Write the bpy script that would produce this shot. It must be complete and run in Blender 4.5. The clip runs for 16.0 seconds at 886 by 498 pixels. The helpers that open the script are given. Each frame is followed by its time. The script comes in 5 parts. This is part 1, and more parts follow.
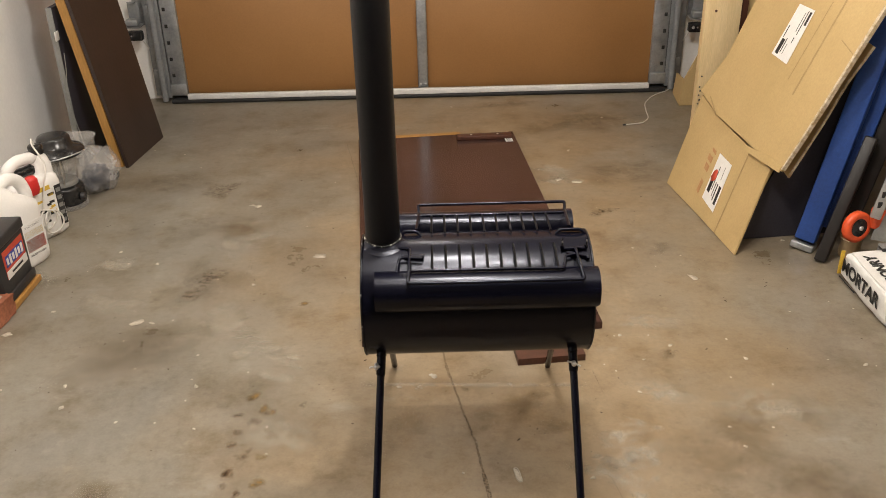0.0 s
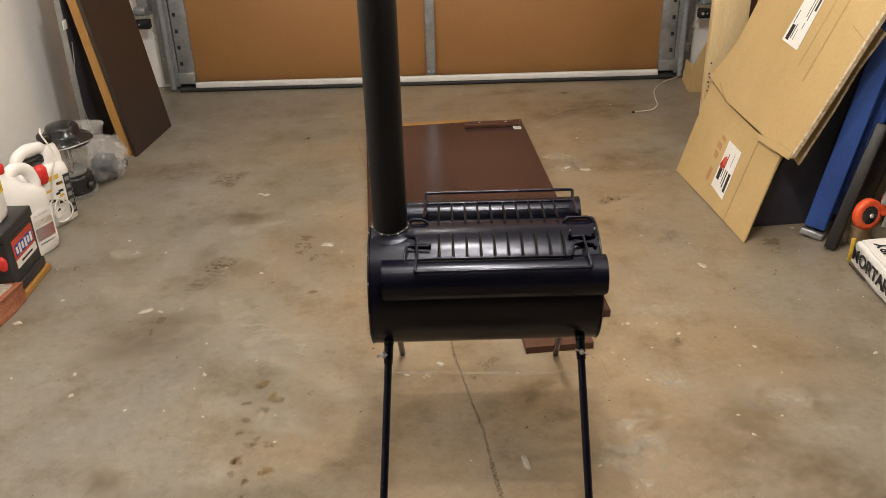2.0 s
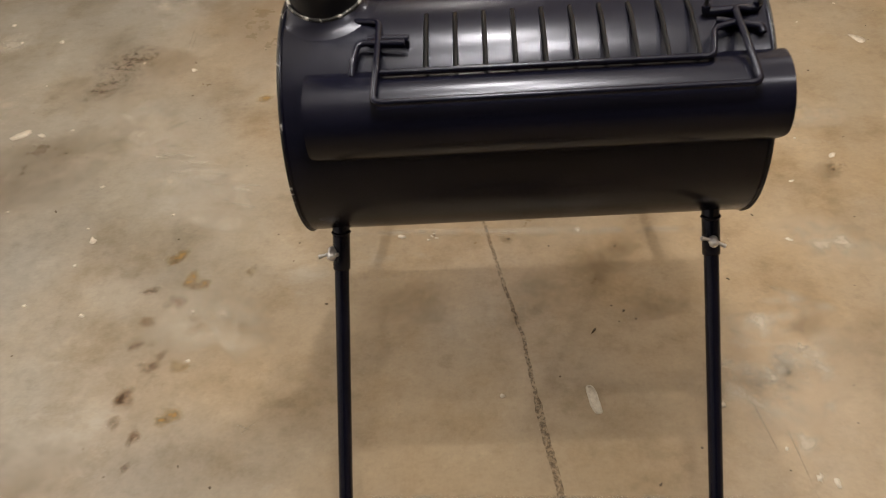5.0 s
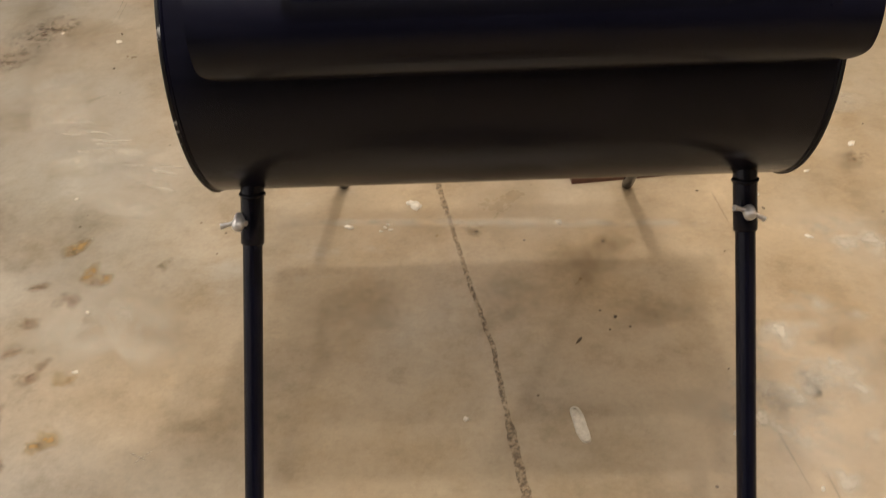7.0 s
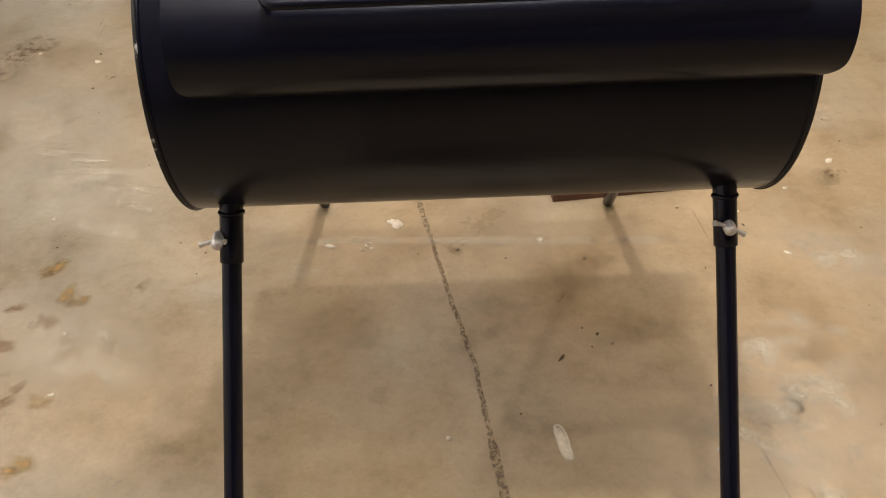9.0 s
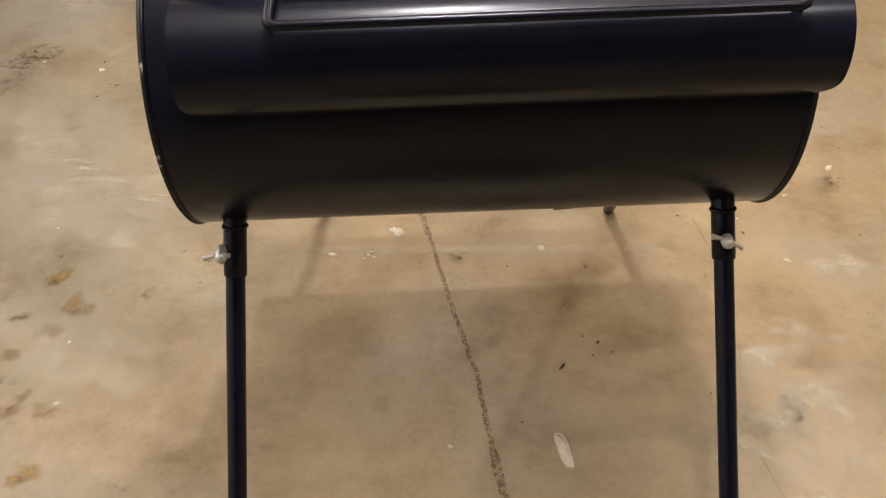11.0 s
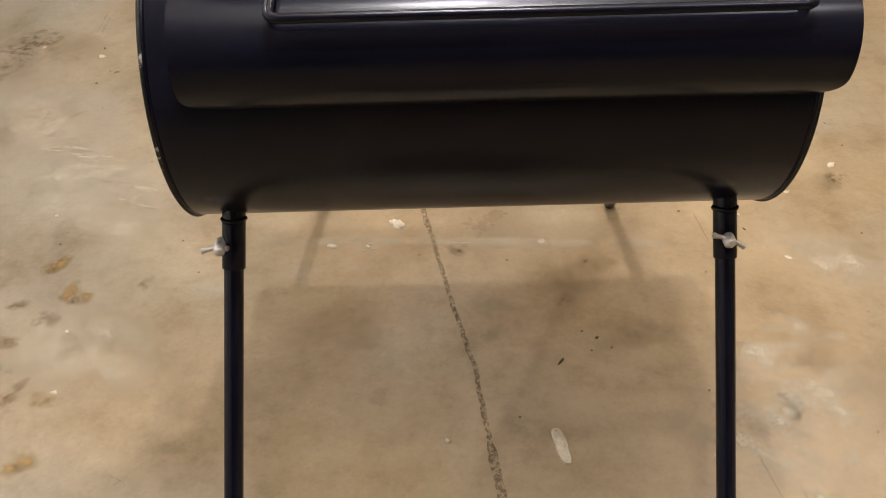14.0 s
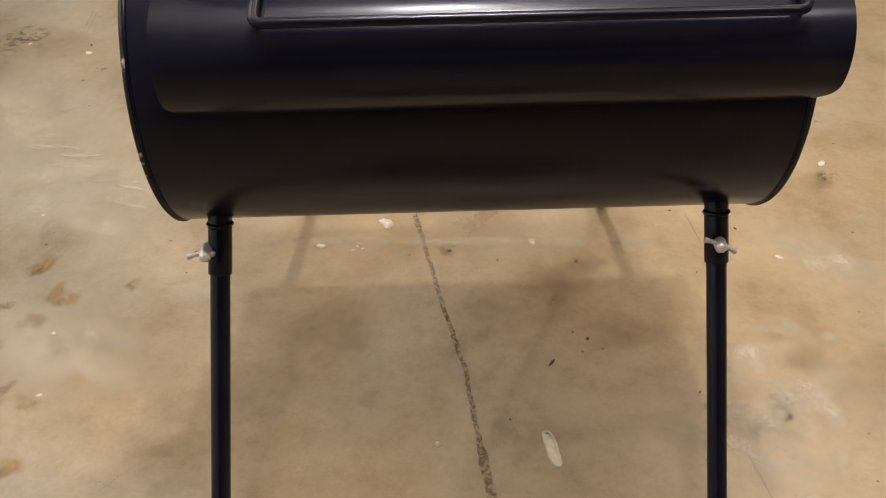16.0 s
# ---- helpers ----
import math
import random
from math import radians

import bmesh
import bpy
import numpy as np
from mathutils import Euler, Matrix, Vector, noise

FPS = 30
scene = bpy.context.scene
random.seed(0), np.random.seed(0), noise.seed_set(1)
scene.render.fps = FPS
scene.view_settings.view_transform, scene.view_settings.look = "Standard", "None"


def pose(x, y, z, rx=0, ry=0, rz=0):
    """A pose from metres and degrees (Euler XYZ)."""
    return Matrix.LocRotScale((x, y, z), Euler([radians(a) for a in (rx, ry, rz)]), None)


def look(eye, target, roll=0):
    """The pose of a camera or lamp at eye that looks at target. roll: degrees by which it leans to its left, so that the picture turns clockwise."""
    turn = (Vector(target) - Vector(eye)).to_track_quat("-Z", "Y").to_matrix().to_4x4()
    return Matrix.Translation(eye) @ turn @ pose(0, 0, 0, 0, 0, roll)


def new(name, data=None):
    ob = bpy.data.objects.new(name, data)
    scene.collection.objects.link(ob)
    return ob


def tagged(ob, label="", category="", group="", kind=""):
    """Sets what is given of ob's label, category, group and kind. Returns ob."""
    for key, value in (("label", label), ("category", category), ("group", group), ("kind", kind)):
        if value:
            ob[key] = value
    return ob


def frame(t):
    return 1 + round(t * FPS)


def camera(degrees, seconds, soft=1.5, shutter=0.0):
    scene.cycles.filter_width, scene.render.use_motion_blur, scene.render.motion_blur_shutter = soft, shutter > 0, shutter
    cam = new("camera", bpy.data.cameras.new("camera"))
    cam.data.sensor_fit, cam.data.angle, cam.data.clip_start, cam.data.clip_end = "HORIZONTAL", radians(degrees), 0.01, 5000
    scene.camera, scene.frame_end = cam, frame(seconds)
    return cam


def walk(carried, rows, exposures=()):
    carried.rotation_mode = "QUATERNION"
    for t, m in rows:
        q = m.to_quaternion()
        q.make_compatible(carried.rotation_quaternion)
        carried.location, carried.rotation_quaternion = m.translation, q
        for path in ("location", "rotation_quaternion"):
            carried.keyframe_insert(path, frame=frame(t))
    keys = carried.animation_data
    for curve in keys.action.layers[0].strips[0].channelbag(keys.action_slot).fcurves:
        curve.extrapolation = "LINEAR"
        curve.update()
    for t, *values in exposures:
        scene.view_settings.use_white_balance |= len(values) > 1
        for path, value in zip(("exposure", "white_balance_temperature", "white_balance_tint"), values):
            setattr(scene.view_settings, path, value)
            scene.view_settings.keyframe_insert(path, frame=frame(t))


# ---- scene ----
cam = camera(53.7, 16.0, soft=0.9, shutter=0.5)
PATH = [
    (0, (0.337, 0.318, 1.266), (0.35, 2.101, 0.359), -1.3),
    (0.5, (0.333, 0.324, 1.265), (0.338, 2.106, 0.356), -1.4),
    (1, (0.332, 0.326, 1.267), (0.322, 2.105, 0.353), -1.5),
    (1.5, (0.335, 0.323, 1.267), (0.321, 2.098, 0.344), -1.7),
    (2, (0.34, 0.321, 1.265), (0.332, 2.092, 0.334), -1.7),
    (2.5, (0.339, 0.322, 1.256), (0.338, 2.083, 0.307), -1.6),
    (3, (0.358, 0.376, 1.201), (0.356, 2.078, 0.151), -1.9),
    (3.5, (0.394, 0.482, 1.163), (0.358, 2.1, -0.012), -2.5),
    (4, (0.335, 0.686, 1.093), (0.225, 2.231, -0.174), -4.2),
    (4.5, (0.343, 0.905, 1.019), (0.215, 2.397, -0.307), -5.7),
    (4.7, (0.376, 0.988, 0.974), (0.255, 2.448, -0.387), -5.9),
    (6.8, (0.379, 1.194, 0.721), (0.319, 2.675, -0.622), -3.4),
    (7, (0.379, 1.197, 0.726), (0.339, 2.699, -0.595), -2.8),
    (7.5, (0.381, 1.197, 0.728), (0.366, 2.726, -0.561), -2.3),
    (8, (0.379, 1.198, 0.722), (0.379, 2.731, -0.562), -2.0),
    (10.5, (0.381, 1.198, 0.726), (0.382, 2.724, -0.566), -2.2),
    (11, (0.381, 1.198, 0.734), (0.378, 2.731, -0.551), -2.3),
    (11.5, (0.379, 1.202, 0.742), (0.375, 2.74, -0.537), -2.1),
    (12, (0.379, 1.198, 0.737), (0.369, 2.738, -0.539), -2.0),
    (12.5, (0.383, 1.2, 0.735), (0.362, 2.741, -0.54), -2.2),
    (13, (0.383, 1.201, 0.732), (0.357, 2.731, -0.555), -2.2),
    (13.5, (0.382, 1.203, 0.732), (0.368, 2.724, -0.566), -1.9),
    (14, (0.381, 1.204, 0.735), (0.378, 2.721, -0.569), -1.6),
    (14.5, (0.378, 1.207, 0.737), (0.382, 2.718, -0.573), -1.5),
    (15, (0.38, 1.209, 0.737), (0.387, 2.718, -0.576), -1.3),
    (15.5, (0.383, 1.211, 0.738), (0.387, 2.721, -0.574), -1.5),
    (16, (0.383, 1.215, 0.737), (0.399, 2.721, -0.579), -1.2),
]
walk(cam, [(t, look(eye, target, roll)) for t, eye, target, roll in PATH],
     exposures=[(0.0, 0.2), (3.0, 0.14), (4.5, 0.18), (5.4, 0.34), (6.8, 0.47), (16.0, 0.54)])


# ---- light ----
world = bpy.data.worlds.new("world")
scene.world = world
world.use_nodes = True
world.node_tree.nodes["Background"].inputs[0].default_value = (0.02, 0.025, 0.04, 1)
world.node_tree.nodes["Background"].inputs[1].default_value = 0.3


def lamp(kind, place, watts, colour, size=0.03, size_y=None, aim=None):
    data = bpy.data.lights.new("lamp", kind)
    data.energy, data.color = watts, colour
    if kind == "AREA":
        data.shape, data.size, data.size_y = "RECTANGLE", size, size_y or size
    else:
        data.shadow_soft_size = size
    ob = new("lamp", data)
    ob.matrix_world = look(place, aim or (place[0], place[1] + 0.001, 0))
    return ob


WARM = (1.0, 0.92, 0.83)
BULBS = [(0.36, 1.38, 1.92), (0.53, 1.59, 1.92), (0.4, 1.91, 1.92)]
# the last one is a fill added to brighten the door end and west wall
SIDE_AND_FILL_BULBS = [(-0.88, 2.42, 1.92), (1.49, 2.84, 1.92), (1.15, 1.16, 1.95), (0.3, 3.8, 2.2)]
for spot, watts in zip(BULBS, (18, 34, 44)):
    lamp("POINT", spot, watts, WARM, 0.022)
for spot, watts in zip(SIDE_AND_FILL_BULBS, (22, 20, 11, 9)):
    lamp("POINT", spot, watts, WARM, 0.035)


# ---- materials ----
def nodes_of(name):
    m = bpy.data.materials.new(name)
    m.use_nodes = True
    return m, m.node_tree.nodes, m.node_tree.links, m.node_tree.nodes["Principled BSDF"]


def ramp_of(N, stops):
    r = N.new("ShaderNodeValToRGB")
    while len(r.color_ramp.elements) < len(stops):
        r.color_ramp.elements.new(0.5)
    for e, (p, c) in zip(r.color_ramp.elements, stops):
        e.position, e.color = p, (*c, 1) if len(c) == 3 else (c[0], c[0], c[0], 1)
    return r


def noise_of(N, L, coord, scale, detail=5, rough=0.6, stretch=None):
    n = N.new("ShaderNodeTexNoise")
    n.inputs["Scale"].default_value, n.inputs["Detail"].default_value, n.inputs["Roughness"].default_value = scale, detail, rough
    if stretch:
        mp = N.new("ShaderNodeMapping")
        mp.inputs["Scale"].default_value = stretch
        L.new(coord, mp.inputs["Vector"])
        L.new(mp.outputs[0], n.inputs["Vector"])
    else:
        L.new(coord, n.inputs["Vector"])
    return n.outputs["Fac"]


def mixer(N, L, kind, fac, a, b):
    x = N.new("ShaderNodeMix")
    x.data_type, x.blend_type = "RGBA", kind
    for socket, v in ((x.inputs["Factor"], fac), (x.inputs["A"], a), (x.inputs["B"], b)):
        if isinstance(v, bpy.types.NodeSocket):
            L.new(v, socket)
        else:
            socket.default_value = v if isinstance(v, float) else (*v, 1)
    return x.outputs["Result"]


def mat(name, c1, c2, scale=6, fine=120, rough=0.5, spread=0.12, metal=0.0, bump=0.1, stretch=None, grain=0.25, coat=0.0, spec=0.5, lo=0.3, hi=0.7):
    """A surface of two tones: patches at one scale, grain at another, with uneven gloss and fine relief."""
    m, N, L, B = nodes_of(name)
    co = N.new("ShaderNodeTexCoord").outputs["Object"]
    big = noise_of(N, L, co, scale, 4, 0.6, stretch)
    small = noise_of(N, L, co, fine, 4, 0.65, stretch)
    col = ramp_of(N, [(lo, c1), (hi, c2)])
    L.new(big, col.inputs[0])
    speck = ramp_of(N, [(0.3, (1 - grain,)), (0.7, (1.0,))])
    L.new(small, speck.inputs[0])
    L.new(mixer(N, L, "MULTIPLY", 1.0, col.outputs[0], speck.outputs[0]), B.inputs["Base Color"])
    ro = N.new("ShaderNodeMapRange")
    ro.inputs["To Min"].default_value, ro.inputs["To Max"].default_value = rough - spread, rough + spread
    L.new(big, ro.inputs[0])
    L.new(ro.outputs[0], B.inputs["Roughness"])
    B.inputs["Metallic"].default_value = metal
    B.inputs["Coat Weight"].default_value, B.inputs["Specular IOR Level"].default_value = coat, spec
    if bump:
        bp = N.new("ShaderNodeBump")
        bp.inputs["Strength"].default_value, bp.inputs["Distance"].default_value = bump, 0.002
        L.new(small, bp.inputs["Height"])
        L.new(bp.outputs[0], B.inputs["Normal"])
    return m


def concrete():
    m, N, L, B = nodes_of("floor_concrete")
    co = N.new("ShaderNodeTexCoord").outputs["Object"]
    n1 = noise_of(N, L, co, 1.1, 6, 0.62)
    n2 = noise_of(N, L, co, 3.1, 7, 0.68)
    n3 = noise_of(N, L, co, 14, 6, 0.7)
    n4 = noise_of(N, L, co, 160, 3, 0.6)
    # bare grey slab, with a wide tan stain worn along its middle
    a = ramp_of(N, [(0.34, (0.188, 0.178, 0.156)), (0.5, (0.217, 0.2, 0.167)), (0.66, (0.21, 0.184, 0.144))])
    L.new(n1, a.inputs[0])
    a2 = ramp_of(N, [(0.36, (0.268, 0.211, 0.14)), (0.5, (0.268, 0.204, 0.13)), (0.64, (0.24, 0.174, 0.1))])
    L.new(n1, a2.inputs[0])
    across = N.new("ShaderNodeSeparateXYZ")
    L.new(co, across.inputs[0])
    wob = N.new("ShaderNodeMath")
    wob.operation = "MULTIPLY_ADD"
    wob.inputs[1].default_value = 1.3
    drift = noise_of(N, L, co, 2.6, 3, 0.5)
    L.new(drift, wob.inputs[0])
    L.new(across.outputs["X"], wob.inputs[2])
    strip = ramp_of(N, [(0.0, (0.08,)), (0.36, (1.0,)), (0.66, (1.0,)), (0.95, (0.3,))])
    span = N.new("ShaderNodeMapRange")
    span.inputs["From Min"].default_value, span.inputs["From Max"].default_value = 0.3, 2.1
    L.new(wob.outputs[0], span.inputs[0])
    L.new(span.outputs[0], strip.inputs[0])
    # the tan film is worn away in places, and lies in small islands on the grey
    worn = noise_of(N, L, co, 3.4, 3, 0.5)
    film = ramp_of(N, [(0.3, (0.68,)), (0.52, (0.97,)), (0.66, (1.0,))])
    L.new(worn, film.inputs[0])
    cover = N.new("ShaderNodeMath")
    cover.operation = "MULTIPLY"
    L.new(strip.outputs[0], cover.inputs[0])
    L.new(film.outputs[0], cover.inputs[1])
    base = mixer(N, L, "MIX", cover.outputs[0], a.outputs[0], a2.outputs[0])
    b = ramp_of(N, [(0.3, (0.74, 0.71, 0.65)), (0.47, (1, 1, 1)), (0.68, (1.1, 1.1, 1.09))])
    L.new(n2, b.inputs[0])
    c = ramp_of(N, [(0.28, (0.7, 0.66, 0.6)), (0.43, (0.97, 0.96, 0.95)), (0.56, (1.01, 1.01, 1.01)), (0.7, (1.2, 1.2, 1.2))])
    L.new(n3, c.inputs[0])
    d = ramp_of(N, [(0.3, (0.93,)), (0.6, (1.0,))])
    L.new(n4, d.inputs[0])
    x = mixer(N, L, "MULTIPLY", 0.85, base, b.outputs[0])
    x = mixer(N, L, "MULTIPLY", 0.8, x, c.outputs[0])
    x = mixer(N, L, "MULTIPLY", 1.0, x, d.outputs[0])
    n6 = noise_of(N, L, co, 48, 5, 0.7)
    e = ramp_of(N, [(0.3, (0.88, 0.87, 0.85)), (0.5, (1, 1, 1)), (0.72, (1.07, 1.07, 1.07))])
    L.new(n6, e.inputs[0])
    x = mixer(N, L, "MULTIPLY", 0.9, x, e.outputs[0])
    # brown mottling, a hand's width across
    n7 = noise_of(N, L, co, 6.5, 7, 0.68)
    g = ramp_of(N, [(0.48, (1.04, 1.04, 1.04)), (0.58, (0.94, 0.91, 0.85)), (0.7, (0.7, 0.62, 0.5))])
    L.new(n7, g.inputs[0])
    x = mixer(N, L, "MULTIPLY", 0.9, x, g.outputs[0])
    # pale scuffed patches
    n5 = noise_of(N, L, co, 2.3, 8, 0.75, (1.0, 1.7, 1.0))
    p = ramp_of(N, [(0.59, (0.0,)), (0.76, (0.8,))])
    L.new(n5, p.inputs[0])
    x = mixer(N, L, "MIX", p.outputs[0], x, (0.315, 0.296, 0.258))
    # dark specks of grit
    v = N.new("ShaderNodeTexVoronoi")
    v.inputs["Scale"].default_value = 26
    L.new(co, v.inputs["Vector"])
    s = ramp_of(N, [(0.035, (1.0,)), (0.055, (0.0,))])
    L.new(v.outputs["Distance"], s.inputs[0])
    keep = N.new("ShaderNodeMath")
    keep.operation = "GREATER_THAN"
    keep.inputs[1].default_value = 0.72
    sep = N.new("ShaderNodeSeparateColor")
    L.new(v.outputs["Color"], sep.inputs[0])
    L.new(sep.outputs[0], keep.inputs[0])
    k = N.new("ShaderNodeMath")
    k.operation = "MULTIPLY"
    L.new(s.outputs[0], k.inputs[0])
    L.new(keep.outputs[0], k.inputs[1])
    x = mixer(N, L, "MIX", k.outputs[0], x, (0.08, 0.055, 0.03))
    L.new(x, B.inputs["Base Color"])
    ro = ramp_of(N, [(0.3, (0.26,)), (0.5, (0.34,)), (0.72, (0.48,))])
    L.new(n2, ro.inputs[0])
    L.new(ro.outputs[0], B.inputs["Roughness"])
    B.inputs["Specular IOR Level"].default_value = 0.4
    bp = N.new("ShaderNodeBump")
    bp.inputs["Strength"].default_value, bp.inputs["Distance"].default_value = 0.05, 0.003
    h = N.new("ShaderNodeMath")
    h.operation = "ADD"
    L.new(n3, h.inputs[0])
    L.new(n4, h.inputs[1])
    L.new(h.outputs[0], bp.inputs["Height"])
    L.new(bp.outputs[0], B.inputs["Normal"])
    return m


def stain(name, colour, most, scale=30, rough=0.5, lo=0.42, hi=0.6):
    """A mark soaked into the floor: broken up by noise, clear where the noise is low."""
    m, N, L, B = nodes_of(name)
    co = N.new("ShaderNodeTexCoord").outputs["Object"]
    n = noise_of(N, L, co, scale, 6, 0.7)
    r = ramp_of(N, [(lo, (0.0,)), (hi, (most,))])
    L.new(n, r.inputs[0])
    at = N.new("ShaderNodeAttribute")
    at.attribute_name = "fade"
    k = N.new("ShaderNodeMath")
    k.operation = "MULTIPLY"
    L.new(r.outputs[0], k.inputs[0])
    L.new(at.outputs["Fac"], k.inputs[1])
    L.new(k.outputs[0], B.inputs["Alpha"])
    B.inputs["Base Color"].default_value, B.inputs["Roughness"].default_value = (*colour, 1), rough
    return m


def glassy(name, colour, rough=0.05, alpha=0.25):
    m, N, L, B = nodes_of(name)
    co = N.new("ShaderNodeTexCoord").outputs["Object"]
    n = noise_of(N, L, co, 14, 5, 0.6)
    r = ramp_of(N, [(0.35, (alpha * 0.5,)), (0.65, (min(1.0, alpha * 1.6),))])
    L.new(n, r.inputs[0])
    L.new(r.outputs[0], B.inputs["Alpha"])
    bp = N.new("ShaderNodeBump")
    bp.inputs["Strength"].default_value, bp.inputs["Distance"].default_value = 0.5, 0.01
    L.new(n, bp.inputs["Height"])
    L.new(bp.outputs[0], B.inputs["Normal"])
    B.inputs["Base Color"].default_value, B.inputs["Roughness"].default_value = (*colour, 1), rough
    return m


CONCRETE = concrete()
PAINT = mat("white_wall_paint", (0.9, 0.895, 0.885), (0.93, 0.925, 0.915), 2.5, 90, 0.6, bump=0.35, grain=0.06)
CEILING = mat("ceiling_board", (0.4, 0.375, 0.335), (0.46, 0.435, 0.39), 2, 60, 0.8, bump=0.3, grain=0.05)
HARDBOARD = mat("door_hardboard", (0.3, 0.148, 0.05), (0.35, 0.178, 0.062), 2.2, 140, 0.5, bump=0.06, grain=0.1)
STEEL = mat("galvanised_steel", (0.34, 0.36, 0.38), (0.52, 0.54, 0.56), 18, 90, 0.42, metal=0.75, bump=0.1, grain=0.2)
TRACK = mat("painted_track", (0.26, 0.28, 0.3), (0.36, 0.38, 0.4), 12, 90, 0.45, metal=0.4, bump=0.1, grain=0.2)
WHITEBAR = mat("white_enamel", (0.68, 0.68, 0.68), (0.8, 0.8, 0.8), 8, 90, 0.4, bump=0.05, grain=0.12)
RUBBER = mat("black_rubber", (0.012, 0.012, 0.013), (0.03, 0.03, 0.03), 20, 150, 0.7, bump=0.2)
BLACK = mat("stove_black_paint", (0.0034, 0.0036, 0.0088), (0.0048, 0.005, 0.0115), 9, 420, 0.235, 0.02, bump=0.02, grain=0.2, spec=0.27)
BLACK.node_tree.nodes["Principled BSDF"].inputs["Specular Tint"].default_value = (0.82, 0.86, 1.0, 1)
RACKBLACK = mat("rack_black_paint", (0.004, 0.004, 0.005), (0.007, 0.007, 0.008), 12, 300, 0.34, 0.05, bump=0.05, grain=0.25, spec=0.14)
PIPEBLACK = mat("pipe_black_paint", (0.0042, 0.0042, 0.0055), (0.0065, 0.0065, 0.008), 7, 260, 0.42, 0.06, bump=0.1, grain=0.25, spec=0.25)
WORN = mat("worn_edge_steel", (0.006, 0.006, 0.006), (0.7, 0.68, 0.64), 85, 300, 0.45, metal=0.2, bump=0.3, lo=0.52, hi=0.64)
RIMWORN = mat("chipped_rim_paint", (0.005, 0.005, 0.006), (0.6, 0.58, 0.55), 70, 300, 0.45, metal=0.2, bump=0.3, lo=0.62, hi=0.7)
BRIGHT = mat("bright_zinc", (0.62, 0.62, 0.64), (0.78, 0.78, 0.8), 60, 300, 0.32, metal=0.7, bump=0.1)
DARKWOOD = mat("dark_brown_laminate", (0.04, 0.019, 0.016), (0.078, 0.037, 0.031), 4.5, 120, 0.2, 0.09, bump=0.03, stretch=(1, 0.35, 1), grain=0.3)
DARKPANEL = mat("dark_brown_panel", (0.03, 0.02, 0.017), (0.048, 0.03, 0.025), 5, 120, 0.42, bump=0.08, stretch=(1, 1, 0.2), grain=0.3)
HONEY = mat("honey_wood", (0.4, 0.2, 0.045), (0.5, 0.27, 0.075), 6, 60, 0.42, bump=0.1, stretch=(6, 6, 0.5), grain=0.3)
PINE = mat("raw_pine", (0.72, 0.54, 0.28), (0.82, 0.64, 0.37), 5, 50, 0.6, bump=0.15, stretch=(9, 9, 0.6), grain=0.2)
REDWOOD = mat("reddish_wood", (0.06, 0.022, 0.012), (0.11, 0.04, 0.022), 6, 70, 0.5, bump=0.15, stretch=(6, 6, 0.6), grain=0.35)
CARD = mat("cardboard", (0.46, 0.325, 0.14), (0.54, 0.39, 0.182), 3.5, 130, 0.72, bump=0.12, grain=0.12)
CARDEDGE = mat("torn_cardboard_edge", (0.4, 0.28, 0.13), (0.76, 0.68, 0.55), 60, 160, 0.8, bump=0.4, grain=0.3)
CREASE = mat("cardboard_crease", (0.36, 0.25, 0.11), (0.44, 0.31, 0.145), 30, 130, 0.75, bump=0.2, grain=0.2)
PAPER = mat("white_paper", (0.76, 0.75, 0.73), (0.84, 0.83, 0.81), 20, 150, 0.6, bump=0.05, grain=0.08)
INK = mat("black_ink", (0.015, 0.015, 0.015), (0.03, 0.03, 0.03), 30, 200, 0.6, bump=0)
REDINK = mat("red_ink", (0.55, 0.06, 0.03), (0.65, 0.09, 0.04), 30, 200, 0.5, bump=0)
FADED = mat("faded_red_print", (0.46, 0.22, 0.09), (0.5, 0.29, 0.13), 60, 200, 0.7, bump=0)
BLUEINK = mat("blue_ink", (0.03, 0.05, 0.3), (0.05, 0.08, 0.4), 30, 200, 0.5, bump=0)
YELLOWINK = mat("yellow_print", (0.7, 0.45, 0.04), (0.8, 0.55, 0.08), 30, 200, 0.5, bump=0)
BLUE = mat("blue_enamel", (0.02, 0.065, 0.27), (0.032, 0.092, 0.36), 5, 120, 0.42, bump=0.1, grain=0.3)
ORANGE = mat("orange_plastic", (0.75, 0.09, 0.025), (0.85, 0.13, 0.04), 9, 150, 0.4, bump=0.05, grain=0.15)
GREY = mat("grey_plastic", (0.2, 0.2, 0.19), (0.28, 0.28, 0.27), 6, 150, 0.5, bump=0.1, grain=0.2)
ALU = mat("brushed_aluminium", (0.45, 0.45, 0.45), (0.58, 0.58, 0.58), 9, 200, 0.38, metal=0.8, bump=0.1, stretch=(1, 1, 6), grain=0.2)
HDPE = mat("white_plastic_jug", (0.8, 0.79, 0.77), (0.86, 0.85, 0.83), 7, 200, 0.38, bump=0.05, grain=0.06)
REDCAP = mat("red_plastic", (0.55, 0.02, 0.02), (0.68, 0.04, 0.035), 12, 200, 0.35, bump=0.04, grain=0.15)
CASE = mat("black_battery_case", (0.02, 0.02, 0.022), (0.035, 0.035, 0.038), 10, 160, 0.45, bump=0.12, grain=0.25)
GLOSSBLACK = mat("gloss_black_plastic", (0.012, 0.012, 0.013), (0.022, 0.022, 0.023), 10, 160, 0.2, 0.06, bump=0.03, grain=0.2)
CHROME = mat("lantern_reflector", (0.55, 0.53, 0.5), (0.7, 0.68, 0.65), 10, 160, 0.16, 0.06, metal=0.95, bump=0.03, grain=0.15)
CLEAR = glassy("clear_plastic", (0.75, 0.74, 0.72), 0.1, 0.2)
